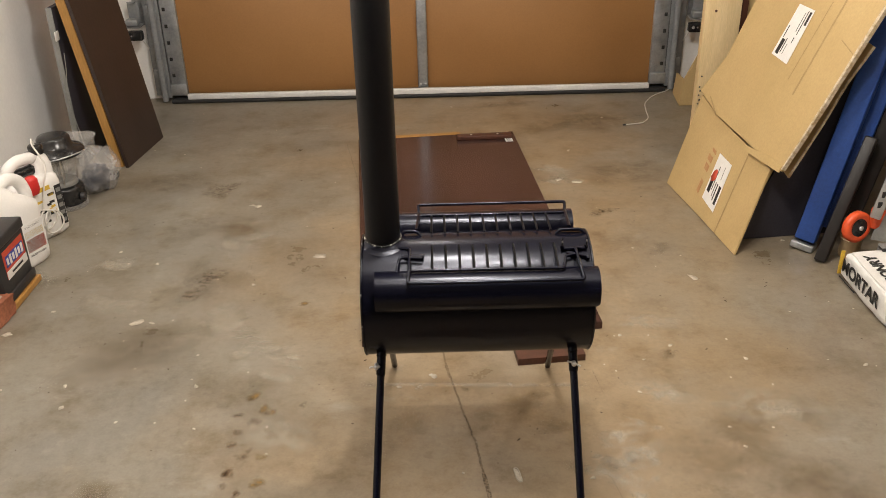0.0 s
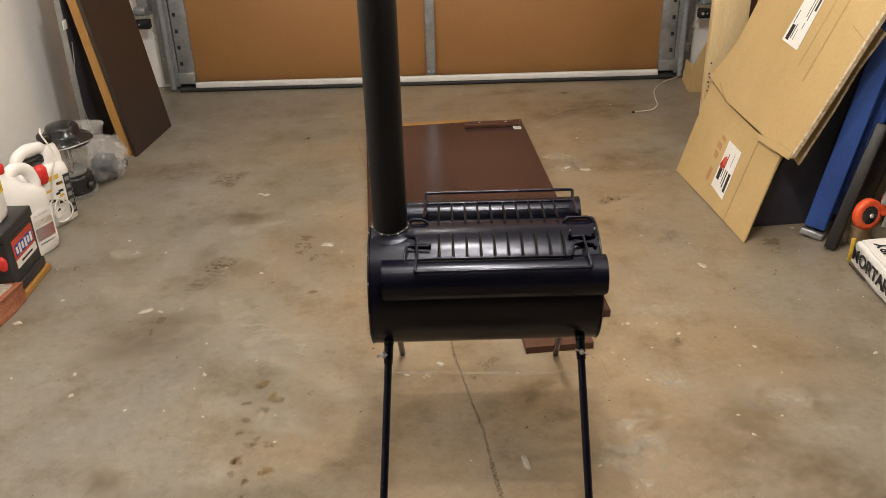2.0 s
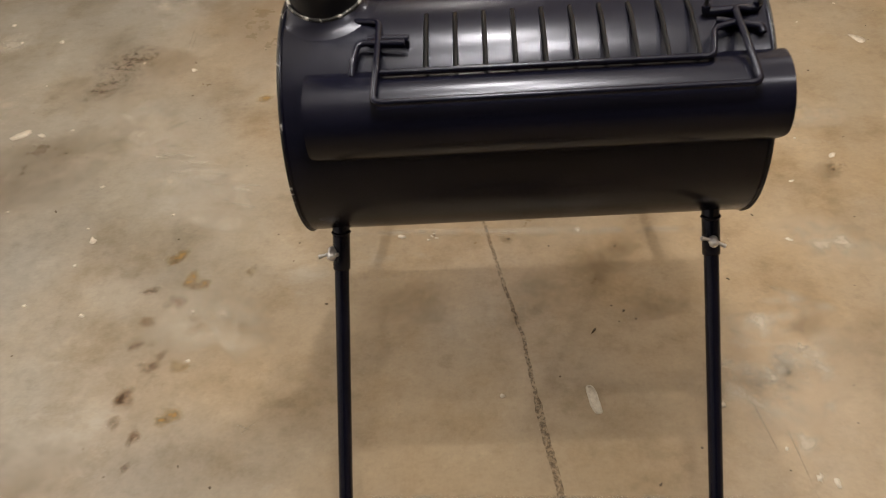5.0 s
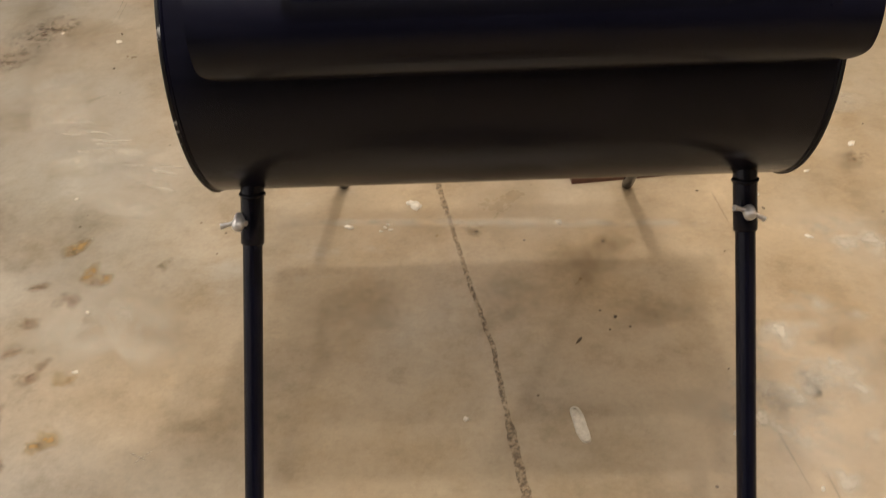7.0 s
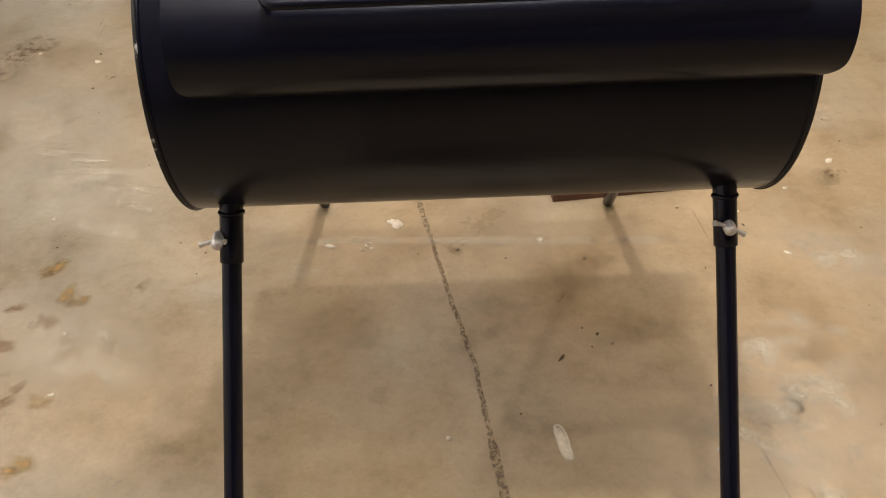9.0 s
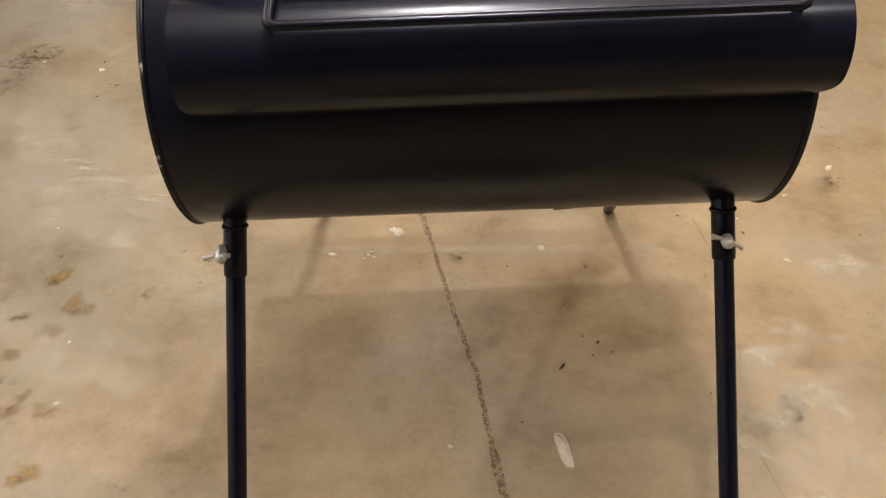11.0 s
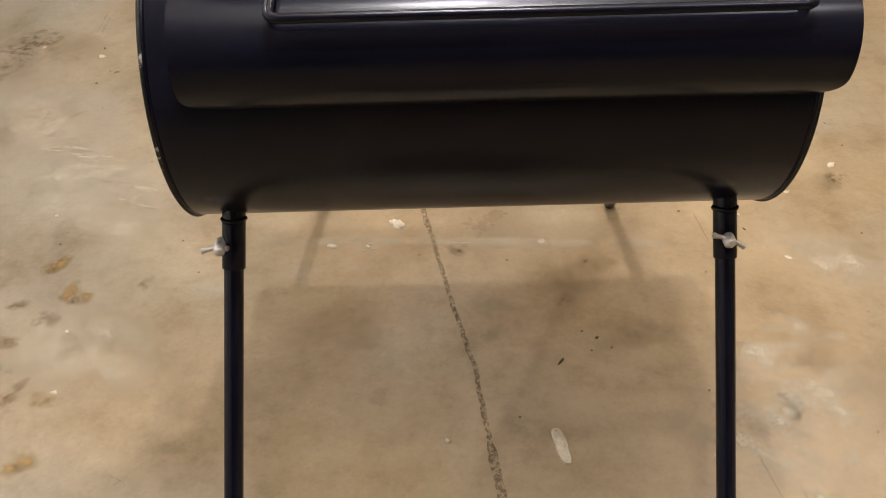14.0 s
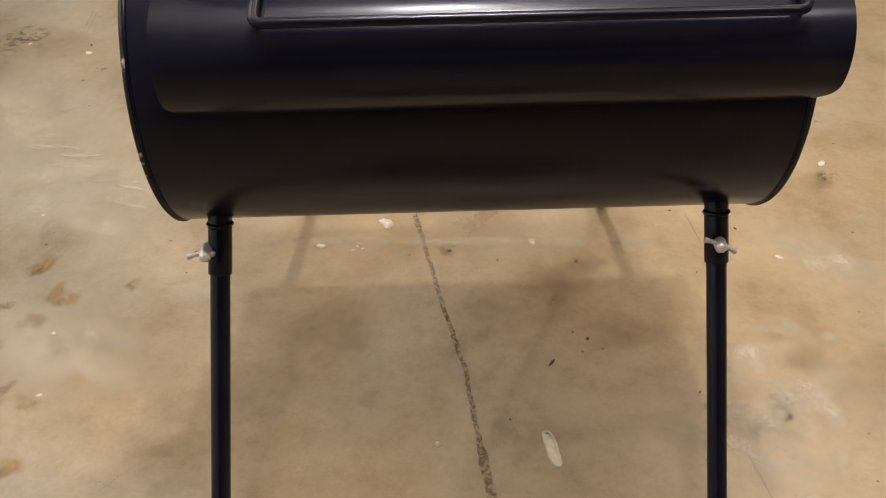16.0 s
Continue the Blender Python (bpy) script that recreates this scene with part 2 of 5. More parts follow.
FILM = glassy("plastic_bag_film", (0.72, 0.71, 0.7), 0.12, 0.24)
DARKCLOTH = mat("dark_blue_cloth", (0.02, 0.025, 0.045), (0.05, 0.055, 0.08), 25, 120, 0.8, bump=0.5)
BRICK = mat("worn_red_brick", (0.3, 0.09, 0.045), (0.42, 0.17, 0.09), 14, 90, 0.85, bump=0.7, grain=0.4)
MORTARDUST = mat("old_mortar", (0.36, 0.31, 0.25), (0.5, 0.45, 0.38), 20, 90, 0.9, bump=0.8, grain=0.4)
CORD = mat("white_cord", (0.68, 0.65, 0.6), (0.76, 0.74, 0.7), 40, 200, 0.5, bump=0.05, grain=0.1)
SACK = mat("white_paper_sack", (0.72, 0.71, 0.68), (0.8, 0.79, 0.77), 7, 160, 0.6, bump=0.2, grain=0.08)
CREAM = mat("cream_plastic", (0.5, 0.36, 0.2), (0.58, 0.43, 0.26), 12, 160, 0.5, bump=0.05, grain=0.12)
# tan tone for the unseen east wall, chosen to cut bounced light
LOWBOUNCE = mat("low_bounce_wall", (0.22, 0.16, 0.1), (0.28, 0.21, 0.135), 3, 80, 0.7, bump=0.15, grain=0.2)
# black wood of the leg; also paints the shaded void behind the carton
STAINED_AND_VOID = mat("black_wood_and_void", (0.011, 0.009, 0.009), (0.02, 0.016, 0.015), 6, 90, 0.5, bump=0.1, stretch=(6, 6, 0.6), grain=0.3)
DARKSHEET = mat("slate_dark_board", (0.032, 0.03, 0.042), (0.05, 0.047, 0.062), 6, 140, 0.55, bump=0.1, grain=0.25)
FOOTPRINT = stain("rusty_footprint", (0.176, 0.092, 0.036), 0.75, 45, 0.55, 0.36, 0.58)
YELLOWSPOT = stain("yellow_floor_spot", (0.272, 0.172, 0.056), 0.8, 40, 0.5, 0.34, 0.56)
SPECKS = stain("speckled_dark_stain", (0.14, 0.082, 0.034), 0.62, 60, 0.6, 0.5, 0.6)
DIRT = stain("brown_floor_stain", (0.188, 0.124, 0.060), 0.5, 8, 0.45, 0.36, 0.7)
# oil stain with the drum's shadow painted into its dark colour
OILSHADOW = stain("oily_patch_with_shadow", (0.112, 0.080, 0.048), 0.85, 7, 0.4, 0.3, 0.62)
LINEMARK = stain("pale_floor_mark", (0.47, 0.42, 0.335), 0.7, 25, 0.6, 0.36, 0.66)
LINEMARK2 = mat("pale_worn_spot", (0.44, 0.4, 0.33), (0.58, 0.54, 0.47), 60, 200, 0.6, bump=0.1)
DARKMARK = stain("dark_tyre_mark", (0.112, 0.084, 0.052), 0.42, 14, 0.5, 0.34, 0.62)
CRACK = mat("crack_dirt", (0.07, 0.05, 0.03), (0.13, 0.1, 0.065), 60, 200, 0.9, bump=0.6)
CRACKFILL = stain("crack_fill", (0.096, 0.056, 0.026), 0.55, 210, 0.8, 0.42, 0.56)
CHIP = mat("white_paint_fleck", (0.47, 0.42, 0.34), (0.64, 0.58, 0.48), 60, 200, 0.6, bump=0.2)


# ---- building helpers ----
def part(name, bm, material, parent=None, label=""):
    """Links a bmesh as one mesh object, under a thing or a part."""
    for f in bm.faces:
        f.smooth = True
    for e in bm.edges:
        if len(e.link_faces) == 2 and e.calc_face_angle(0) > 1.1:
            e.smooth = False
    me = bpy.data.meshes.new(name)
    bm.to_mesh(me)
    bm.free()
    me.materials.append(material)
    ob = new(name, me)
    if parent:
        ob.parent = parent
        if not parent.parent:
            ob.matrix_parent_inverse = parent.matrix_basis.inverted()
    if label:
        tagged(ob, label)
    return ob


def thing(name, label, category, place=(0, 0, 0), group="", kind=""):
    ob = new(name)
    ob.location = place
    ob.empty_display_size = 0.05
    return tagged(ob, label, category, group, kind)


def box(size, centre, bevel=0.0, m=None, bm=None, seg=2):
    bm = bm or bmesh.new()
    vs = bmesh.ops.create_cube(bm, size=1)["verts"]
    bmesh.ops.scale(bm, vec=size, verts=vs)
    if bevel:
        es = list({e for v in vs for e in v.link_edges})
        vs = list({v for f in bmesh.ops.bevel(bm, geom=es, offset=bevel, segments=seg, affect="EDGES", profile=0.5)["faces"] for v in f.verts} | {v for v in vs if v.is_valid})
    bmesh.ops.translate(bm, vec=centre, verts=vs)
    if m is not None:
        bmesh.ops.transform(bm, matrix=m, verts=vs)
    return bm


def tube(points, radius, seg=8, closed=False, bm=None):
    """A round bar swept along points, with capped ends."""
    bm = bm or bmesh.new()
    pts = [Vector(p) for p in points]
    n, rings, up = len(pts), [], None
    for i, p in enumerate(pts):
        a = pts[(i - 1) % n] if closed or i else p
        b = pts[(i + 1) % n] if closed or i < n - 1 else p
        way = (b - a).normalized()
        if up is None:
            up = way.orthogonal().normalized()
        up = (up - way * up.dot(way)).normalized()
        side = way.cross(up)
        r = radius[i] if isinstance(radius, (list, tuple)) else radius
        rings.append([bm.verts.new(p + r * (math.cos(k * 2 * math.pi / seg) * up + math.sin(k * 2 * math.pi / seg) * side)) for k in range(seg)])
    for i in range(n if closed else n - 1):
        a, b = rings[i], rings[(i + 1) % n]
        for k in range(seg):
            bm.faces.new((a[k], a[(k + 1) % seg], b[(k + 1) % seg], b[k]))
    if not closed:
        bm.faces.new(rings[0][::-1])
        bm.faces.new(rings[-1])
    bmesh.ops.recalc_face_normals(bm, faces=bm.faces)
    return bm


def rounded(points, r=0.006, steps=4):
    """Points of a bent bar: each inner corner turned into a short arc."""
    pts = [Vector(p) for p in points]
    out = [pts[0]]
    for a, b, c in zip(pts, pts[1:], pts[2:]):
        d = min(r, (b - a).length * 0.45, (c - b).length * 0.45)
        s, e = b + (a - b).normalized() * d, b + (c - b).normalized() * d
        for k in range(steps + 1):
            t = k / steps
            out.append(s * (1 - t) ** 2 + b * 2 * t * (1 - t) + e * t * t)
    return out + [pts[-1]]


def lathe(profile, seg=28, m=None, bm=None, cap=True):
    """Rings of (radius, height) about z."""
    bm = bm or bmesh.new()
    rings = [[bm.verts.new((r * math.cos(k * 2 * math.pi / seg), r * math.sin(k * 2 * math.pi / seg), z)) for k in range(seg)] for r, z in profile]
    for a, b in zip(rings, rings[1:]):
        for k in range(seg):
            bm.faces.new((a[k], a[(k + 1) % seg], b[(k + 1) % seg], b[k]))
    if cap:
        bm.faces.new(rings[0][::-1])
        bm.faces.new(rings[-1])
    if m is not None:
        bmesh.ops.transform(bm, matrix=m, verts=[v for r in rings for v in r])
    bmesh.ops.recalc_face_normals(bm, faces=bm.faces)
    return bm


def loft(sections, m=None, seg=28):
    """Superellipse rings: (half width x, half width y, z, centre x, centre y, squareness)."""
    bm = bmesh.new()
    rings = []
    for a, b, z, cx, cy, e in sections:
        ring = []
        for k in range(seg):
            t = 2 * math.pi * k / seg
            c, s = math.cos(t), math.sin(t)
            ring.append(bm.verts.new((cx + a * math.copysign(abs(c) ** e, c), cy + b * math.copysign(abs(s) ** e, s), z)))
        rings.append(ring)
    for p, q in zip(rings, rings[1:]):
        for k in range(seg):
            bm.faces.new((p[k], p[(k + 1) % seg], q[(k + 1) % seg], q[k]))
    bm.faces.new(rings[0][::-1])
    bm.faces.new(rings[-1])
    if m is not None:
        bmesh.ops.transform(bm, matrix=m, verts=bm.verts)
    bmesh.ops.recalc_face_normals(bm, faces=bm.faces)
    return bm


def slab(outline, thick, bm=None, face=None):
    """A sheet from outline points (a face's corners in space), thickened backwards along its normal."""
    bm = bm or bmesh.new()
    pts = [Vector(p) for p in outline]
    n = Vector((0, 0, 0))
    for a, b in zip(pts, pts[1:] + pts[:1]):
        n += a.cross(b)
    n.normalize()
    if face is not None and n.dot(face) < 0:
        pts, n = pts[::-1], -n
    front = [bm.verts.new(p) for p in pts]
    back = [bm.verts.new(p - n * thick) for p in pts]
    bm.faces.new(front)
    bm.faces.new(back[::-1])
    for k in range(len(pts)):
        j = (k + 1) % len(pts)
        bm.faces.new((front[j], front[k], back[k], back[j]))
    bmesh.ops.recalc_face_normals(bm, faces=bm.faces)
    return bm


def splat(x, y, rx, ry, turn=0.0, z=0.0006, seg=16, rough=0.3, bm=None, thick=0.0, soft=False):
    """A flat, uneven blot on the floor; soft: worked out to nothing at its rim."""
    bm = bm or bmesh.new()
    vs, inner, shift = [], [], random.random() * 50
    fade = bm.verts.layers.float.new("fade") if soft else None
    for k in range(seg):
        t = 2 * math.pi * k / seg
        r = 1 + rough * noise.noise((math.cos(t) * 1.3 + shift, math.sin(t) * 1.3, shift)) + 0.4 * rough * noise.noise((math.cos(t) * 4 + shift, math.sin(t) * 4, shift))
        px, py = rx * r * math.cos(t), ry * r * math.sin(t)
        dx, dy = px * math.cos(turn) - py * math.sin(turn), px * math.sin(turn) + py * math.cos(turn)
        vs.append(bm.verts.new((x + dx, y + dy, z + thick)))
        if soft:
            inner.append(bm.verts.new((x + dx * 0.45, y + dy * 0.45, z + thick)))
    if soft:
        for v in inner:
            v[fade] = 0.8
        mid = bm.verts.new((x, y, z + thick))
        mid[fade] = 1.0
        for k in range(seg):
            j = (k + 1) % seg
            bm.faces.new((vs[k], vs[j], inner[j], inner[k]))
            bm.faces.new((inner[k], inner[j], mid))
        return bm
    bm.faces.new(vs)
    if thick:
        low = [bm.verts.new((v.co.x, v.co.y, z)) for v in vs]
        for k in range(seg):
            bm.faces.new((low[k], low[(k + 1) % seg], vs[(k + 1) % seg], vs[k]))
    return bm


def lettering(text, size, m, material, parent, label="", name="lettering", bold=0.0):
    cu = bpy.data.curves.new(name, "FONT")
    cu.body, cu.size, cu.extrude, cu.align_x, cu.align_y, cu.offset = text, size, 0.0004, "CENTER", "CENTER", bold
    tmp = bpy.data.objects.new(name, cu)
    me = bpy.data.meshes.new_from_object(tmp.evaluated_get(bpy.context.evaluated_depsgraph_get()))
    bpy.data.objects.remove(tmp)
    me.transform(m)
    me.materials.clear()
    me.materials.append(material)
    ob = new(name, me)
    ob.parent = parent
    ob.matrix_parent_inverse = parent.matrix_basis.inverted()
    return tagged(ob, label)


# ---- structure ----
LEFT, RIGHT, BACK, FRONT, TOP = -1.25, 2.05, -4.6, 4.525, 2.4


def setting(name, bm, material, label, category):
    return tagged(part(name, bm, material), label, category, kind="structure")


bm = bmesh.new()
bmesh.ops.create_grid(bm, x_segments=2, y_segments=2, size=0.5)
bmesh.ops.scale(bm, vec=(RIGHT - LEFT + 0.3, 5.4 - BACK, 1), verts=bm.verts)
bmesh.ops.translate(bm, vec=((LEFT + RIGHT) / 2, (5.4 + BACK) / 2 - 0.1, 0), verts=bm.verts)
floor = setting("floor", bm, CONCRETE, "stained tan and grey concrete garage floor with paint flecks", "floor")
setting("wall_west", box((0.12, FRONT - BACK + 0.2, TOP), (LEFT - 0.06, (FRONT + BACK) / 2, TOP / 2)), PAINT, "white painted garage side wall", "wall")
# unseen wall; its tone is set to limit bounced light
setting("wall_east", box((0.12, FRONT - BACK + 0.2, TOP), (RIGHT + 0.06, (FRONT + BACK) / 2, TOP / 2)), LOWBOUNCE, "unseen garage side wall, toned tan to cut bounced light", "wall")
# unseen rear wall, coloured dark to keep reflections and bounce low
setting("wall_south", box((RIGHT - LEFT + 0.24, 0.12, TOP), ((LEFT + RIGHT) / 2, BACK - 0.06, TOP / 2)), DARKSHEET, "unseen rear wall of the garage, made dark to dim reflections", "wall")
DL, DR, DH = -0.985, 1.52, 2.12
bm = box((DL - LEFT, 0.14, TOP), ((DL + LEFT) / 2, FRONT + 0.07, TOP / 2))
box((RIGHT - DR, 0.14, TOP), ((DR + RIGHT) / 2, FRONT + 0.07, TOP / 2), bm=bm)
box((DR - DL, 0.14, TOP - DH), ((DL + DR) / 2, FRONT + 0.07, (TOP + DH) / 2), bm=bm)
setting("wall_north", bm, PAINT, "white painted wall round the garage door", "wall")
setting("ceiling", box((RIGHT - LEFT + 0.24, FRONT - BACK + 0.3, 0.1), ((LEFT + RIGHT) / 2, (FRONT + BACK) / 2, TOP + 0.05)), CEILING, "plain off-white plasterboard garage ceiling", "ceiling")

# crack through the slab, part of the floor
bm = bmesh.new()
fade = bm.verts.layers.float.new("fade")
spine = [(-0.03, 3.8), (0.012, 3.57), (0.12, 2.98), (0.25, 2.6), (0.346, 2.22), (0.352, 2.153), (0.371, 2.056), (0.389, 1.96), (0.411, 1.859), (0.421, 1.771), (0.43, 1.7), (0.442, 1.62), (0.455, 1.52), (0.463, 1.44)]
dense = []
for (xa, ya), (xb, yb) in zip(spine, spine[1:]):
    steps = max(2, int((ya - yb) / 0.006))
    dense += [(xa + (xb - xa) * k / steps, ya + (yb - ya) * k / steps) for k in range(steps)]
last = None
for k, (x, y) in enumerate(dense):
    w = 0.0022 + 0.0026 * abs(noise.noise((0, y * 31, 2))) + (0.0016 if 1.55 < y < 1.75 else 0)
    w *= 0.45 if y > 2.3 else 1
    w *= 1.35
    x += 0.002 * noise.noise((5, y * 30, 0)) + 0.0018 * noise.noise((5, y * 120, 0))
    pair = (bm.verts.new((x - w, y, 0.0007)), bm.verts.new((x + w * 0.7, y, 0.0007)))
    for v in pair:
        v[fade] = 0.5 if y > 2.3 else 0.95
    if last:
        bm.faces.new((last[0], pair[0], pair[1], last[1]))
    last = pair
part("crack", bm, CRACKFILL, floor, "dirt-filled hairline crack in the slab")


# ---- garage door ----
DY = 4.465
door = thing("door_1", "closed sectional garage door with tan hardboard panels and steel stiles", "garage door", (0.267, DY, 0), kind="structure")
for k in range(4):
    z0 = 0.03 + 0.52 * k
    for xa, xb in ((-0.85, 0.266), (0.314, 1.385)):
        part("panel", box((xb - xa + 0.02, 0.012, 0.505), ((xa + xb) / 2, DY + 0.022, z0 + 0.257), 0.002), HARDBOARD, door)
    for xa, xb in ((-0.925, -0.85), (1.385, 1.46)):
        st = part("end_stile", box((xb - xa, 0.03, 0.51), ((xa + xb) / 2, DY + 0.012, z0 + 0.257), 0.004), STEEL, door)
        for j in range(6):
            part("slot", box((0.014, 0.004, 0.017), (xa + (0.055 if xa > 0 else 0.02), DY - 0.0035, z0 + 0.1 + 0.078 * j), 0.001), RUBBER, st)
        part("bracket", box((xb - xa + 0.004, 0.012, 0.055), ((xa + xb) / 2, DY - 0.01, z0 + 0.03), 0.003), STEEL, st)
    cs = part("centre_stile", box((0.048, 0.03, 0.51), (0.290, DY + 0.008, z0 + 0.257), 0.006), STEEL, door)
    for zz in (0.03, 0.47):
        for xx in (0.279, 0.302):
            part("bolt", lathe([(0.005, 0), (0.005, 0.003), (0.003, 0.005)], 8, Matrix.Translation((xx, DY - 0.007, z0 + zz)) @ pose(0, 0, 0, 90)), BRIGHT, cs)
part("bottom_bar", box((2.225, 0.022, 0.027), (0.267, DY - 0.03, 0.032), 0.004), WHITEBAR, door, "white enamelled bottom rail")
part("seal", box((2.385, 0.066, 0.019), (0.267, DY - 0.012, 0.0098), 0.007), RUBBER, door, "black rubber bottom seal")
# unseen dark sheet added to close the opening behind the panels
outside = box((DR - DL + 0.2, 0.02, DH + 0.1), (0.267, 4.70, DH / 2))
setting("door_backing", outside, DARKSHEET, "unseen dark backing added behind the door", "door")

for side, x, sgn in (("l", -0.955, 1), ("r", 1.488, -1)):
    tr = thing("door_track", "grey steel vertical track of the garage door", "track", (x, DY - 0.02, 0), "door tracks", "structure")
    part("rail", tube([(x, DY - 0.025, 0.012), (x, DY - 0.025, 2.05)], 0.0145, 10), TRACK, tr)
    part("flange", box((0.032, 0.004, 2.0), (x + sgn * 0.012, DY - 0.006, 1.02), 0.001), TRACK, tr)
    part("wall_angle", box((0.045, 0.05, 2.0), (x - sgn * 0.026, DY + 0.028, 1.03), 0.002), STEEL, tr)
    for zz in (0.14, 0.44, 0.9):
        part("clip", box((0.05, 0.03, 0.045), (x - sgn * 0.014, DY + 0.0, zz), 0.003), STEEL, tr)
    sx = -1.043 if sgn > 0 else 1.577
    sy = DY - 0.06
    se = thing("door_sensor", "black safety sensor on a galvanised bracket beside the track", "sensor", (sx, FRONT, 0.3), "door sensors")
    sz = 0.345 if sgn > 0 else 0.322
    part("housing", box((0.085, 0.04, 0.042), (sx, sy, sz - 0.008), 0.006), GLOSSBLACK, se)
    part("lens", lathe([(0.007, 0), (0.006, 0.003)], 10, Matrix.Translation((sx - 0.025, sy - 0.02, sz - 0.006)) @ pose(0, 0, 0, 90)), BRIGHT, se)
    part("lens", lathe([(0.004, 0), (0.003, 0.002)], 10, Matrix.Translation((sx - 0.005, sy - 0.02, sz - 0.006)) @ pose(0, 0, 0, 90)), BRIGHT, se)
    part("bracket", box((0.075, 0.1, 0.004), (sx, sy + 0.035, sz + 0.03), 0.001, bm=box((0.05, 0.004, 0.17), (sx + 0.004, FRONT - 0.004, sz + 0.1), 0.001)), STEEL, se)
    hood = box((0.056, 0.05, 0.03), (sx, sy + 0.016, sz + 0.05), 0.006)
    box((0.05, 0.006, 0.075), (sx + 0.005, sy + 0.04, sz + 0.1), 0.002, bm=hood)
    box((0.03, 0.04, 0.006), (sx + 0.008, sy + 0.02, sz + 0.137), 0.002, bm=hood)
    part("hood", hood, TRACK, se)
    part("wire", tube(rounded([(sx + sgn * 0.03, sy + 0.01, sz - 0.03), (sx + sgn * 0.045, sy + 0.07, sz - 0.09), (sx + sgn * 0.06, FRONT - 0.006, sz - 0.13), (x - sgn * 0.03, FRONT - 0.006, sz - 0.2)], 0.03), 0.0022, 6), CORD, se)

fl = thing("ceiling_light", "three-bulb lamp holder hanging from the ceiling", "ceiling light", (0.445, 1.635, TOP), kind="structure")
part("base_plate", box((0.34, 0.66, 0.03), (0.46, 1.69, TOP - 0.016), 0.008), WHITEBAR, fl)
for x, y, z in BULBS:
    socket = part("socket", lathe([(0.022, z + 0.16), (0.026, z + 0.15), (0.026, z + 0.1), (0.02, z + 0.06)], 16, Matrix.Translation((x, y, 0))), WHITEBAR, fl)
    part("drop_rod", tube([(x, y, z + 0.15), (x, y, TOP - 0.03)], 0.006, 8), STEEL, socket)
# unseen holders; the last carries the added fill bulb
for x, y, z in SIDE_AND_FILL_BULBS:
    f2 = thing("ceiling_light", "unseen single bulb holder hanging from the ceiling", "ceiling light", (x, y, TOP), kind="structure")
    rose = part("rose", lathe([(0.06, TOP - 0.004), (0.058, TOP - 0.03), (0.03, TOP - 0.04)], 20, Matrix.Translation((x, y, 0))), WHITEBAR, f2)
    part("drop_rod", tube([(x, y, z + 0.06), (x, y, TOP - 0.035)], [0.012, 0.006], 8), STEEL, rose)

# ---- stove ----
CY, CZ, R = 1.797, 0.4193, 0.1163
X0, X1 = 0.1995, 0.6185
stove = thing("camp_stove", "black steel barrel camp stove with chimney, fold-out racks and splayed legs", "stove", (0.41, CY, 0))


def arc_sheet(cy, cz, r, a0, a1, xa, xb, thick=0.0025, seg=24, corner=0.012):
    """A curved sheet along x; angle 0 faces the front, 90 up. Its free lower corners are rounded."""
    bm = bmesh.new()
    rows = []
    for k in range(seg + 1):
        a = radians(a0 + (a1 - a0) * k / seg)
        run = (k / seg) * radians(abs(a1 - a0)) * r
        cut = corner - math.sqrt(max(0, corner ** 2 - (corner - run) ** 2)) if run < corner else 0
        row = []
        for rr in (r, r - thick):
            y, z = cy - rr * math.cos(a), cz + rr * math.sin(a)
            row += [bm.verts.new((xa + cut, y, z)), bm.verts.new((xb - cut, y, z))]
        rows.append(row)
    for p, q in zip(rows, rows[1:]):
        bm.faces.new((p[0], p[1], q[1], q[0]))
        bm.faces.new((p[2], q[2], q[3], p[3]))
        bm.faces.new((p[0], q[0], q[2], p[2]))
        bm.faces.new((p[1], p[3], q[3], q[1]))
    for p in (rows[0], rows[-1]):
        bm.faces.new((p[0], p[2], p[3], p[1]))
    bmesh.ops.recalc_face_normals(bm, faces=bm.faces)
    return bm


ALONG = Matrix(((0, 0, 1, 0), (0, 1, 0, CY), (-1, 0, 0, CZ), (0, 0, 0, 1)))
part("drum", lathe([(R, X0), (R, X0 + 0.01), (R, (X0 + X1) / 2), (R, X1 - 0.01), (R, X1)], 96, ALONG), BLACK, stove)
for x, s in ((X0, -1), (X1, 1)):
    end = part("end_plate", lathe([(R - 0.001, x), (R + 0.0008, x + s * 0.0012), (R + 0.0006, x + s * 0.003), (R - 0.004, x + s * 0.004)], 96, ALONG), BLACK, stove)
    bead = [(x + s * 0.0035, CY + (R + 0.0003 + 0.0006 * noise.noise((k, 3, s))) * math.cos(k * math.pi / 48), CZ + (R + 0.0003) * math.sin(k * math.pi / 48)) for k in range(96)]
    part("weld_bead", tube(bead, 0.0014, 6, True), RIMWORN, end, "chipped silvery weld along the rim")
# latch on the firebox end
latch = part("door_latch", box((0.012, 0.012, 0.05), (X1 + 0.012, CY - 0.03, 0.36), 0.003), BLACK, stove)
# half-round side pockets
part("side_pocket", arc_sheet(1.70, 0.478, 0.038, -50, 118, 0.2225, 0.6268, corner=0.02, seg=40), BLACK, stove, "rolled sheet pocket along the drum")
part("side_pocket", arc_sheet(0, 0, 0.038, -50, 170, 0.219, 0.612), BLACK, stove, "rolled sheet pocket along the drum").matrix_basis = Matrix.Translation((0, 1.936, 0.4865)) @ Matrix.Scale(-1, 4, (0, 1, 0))

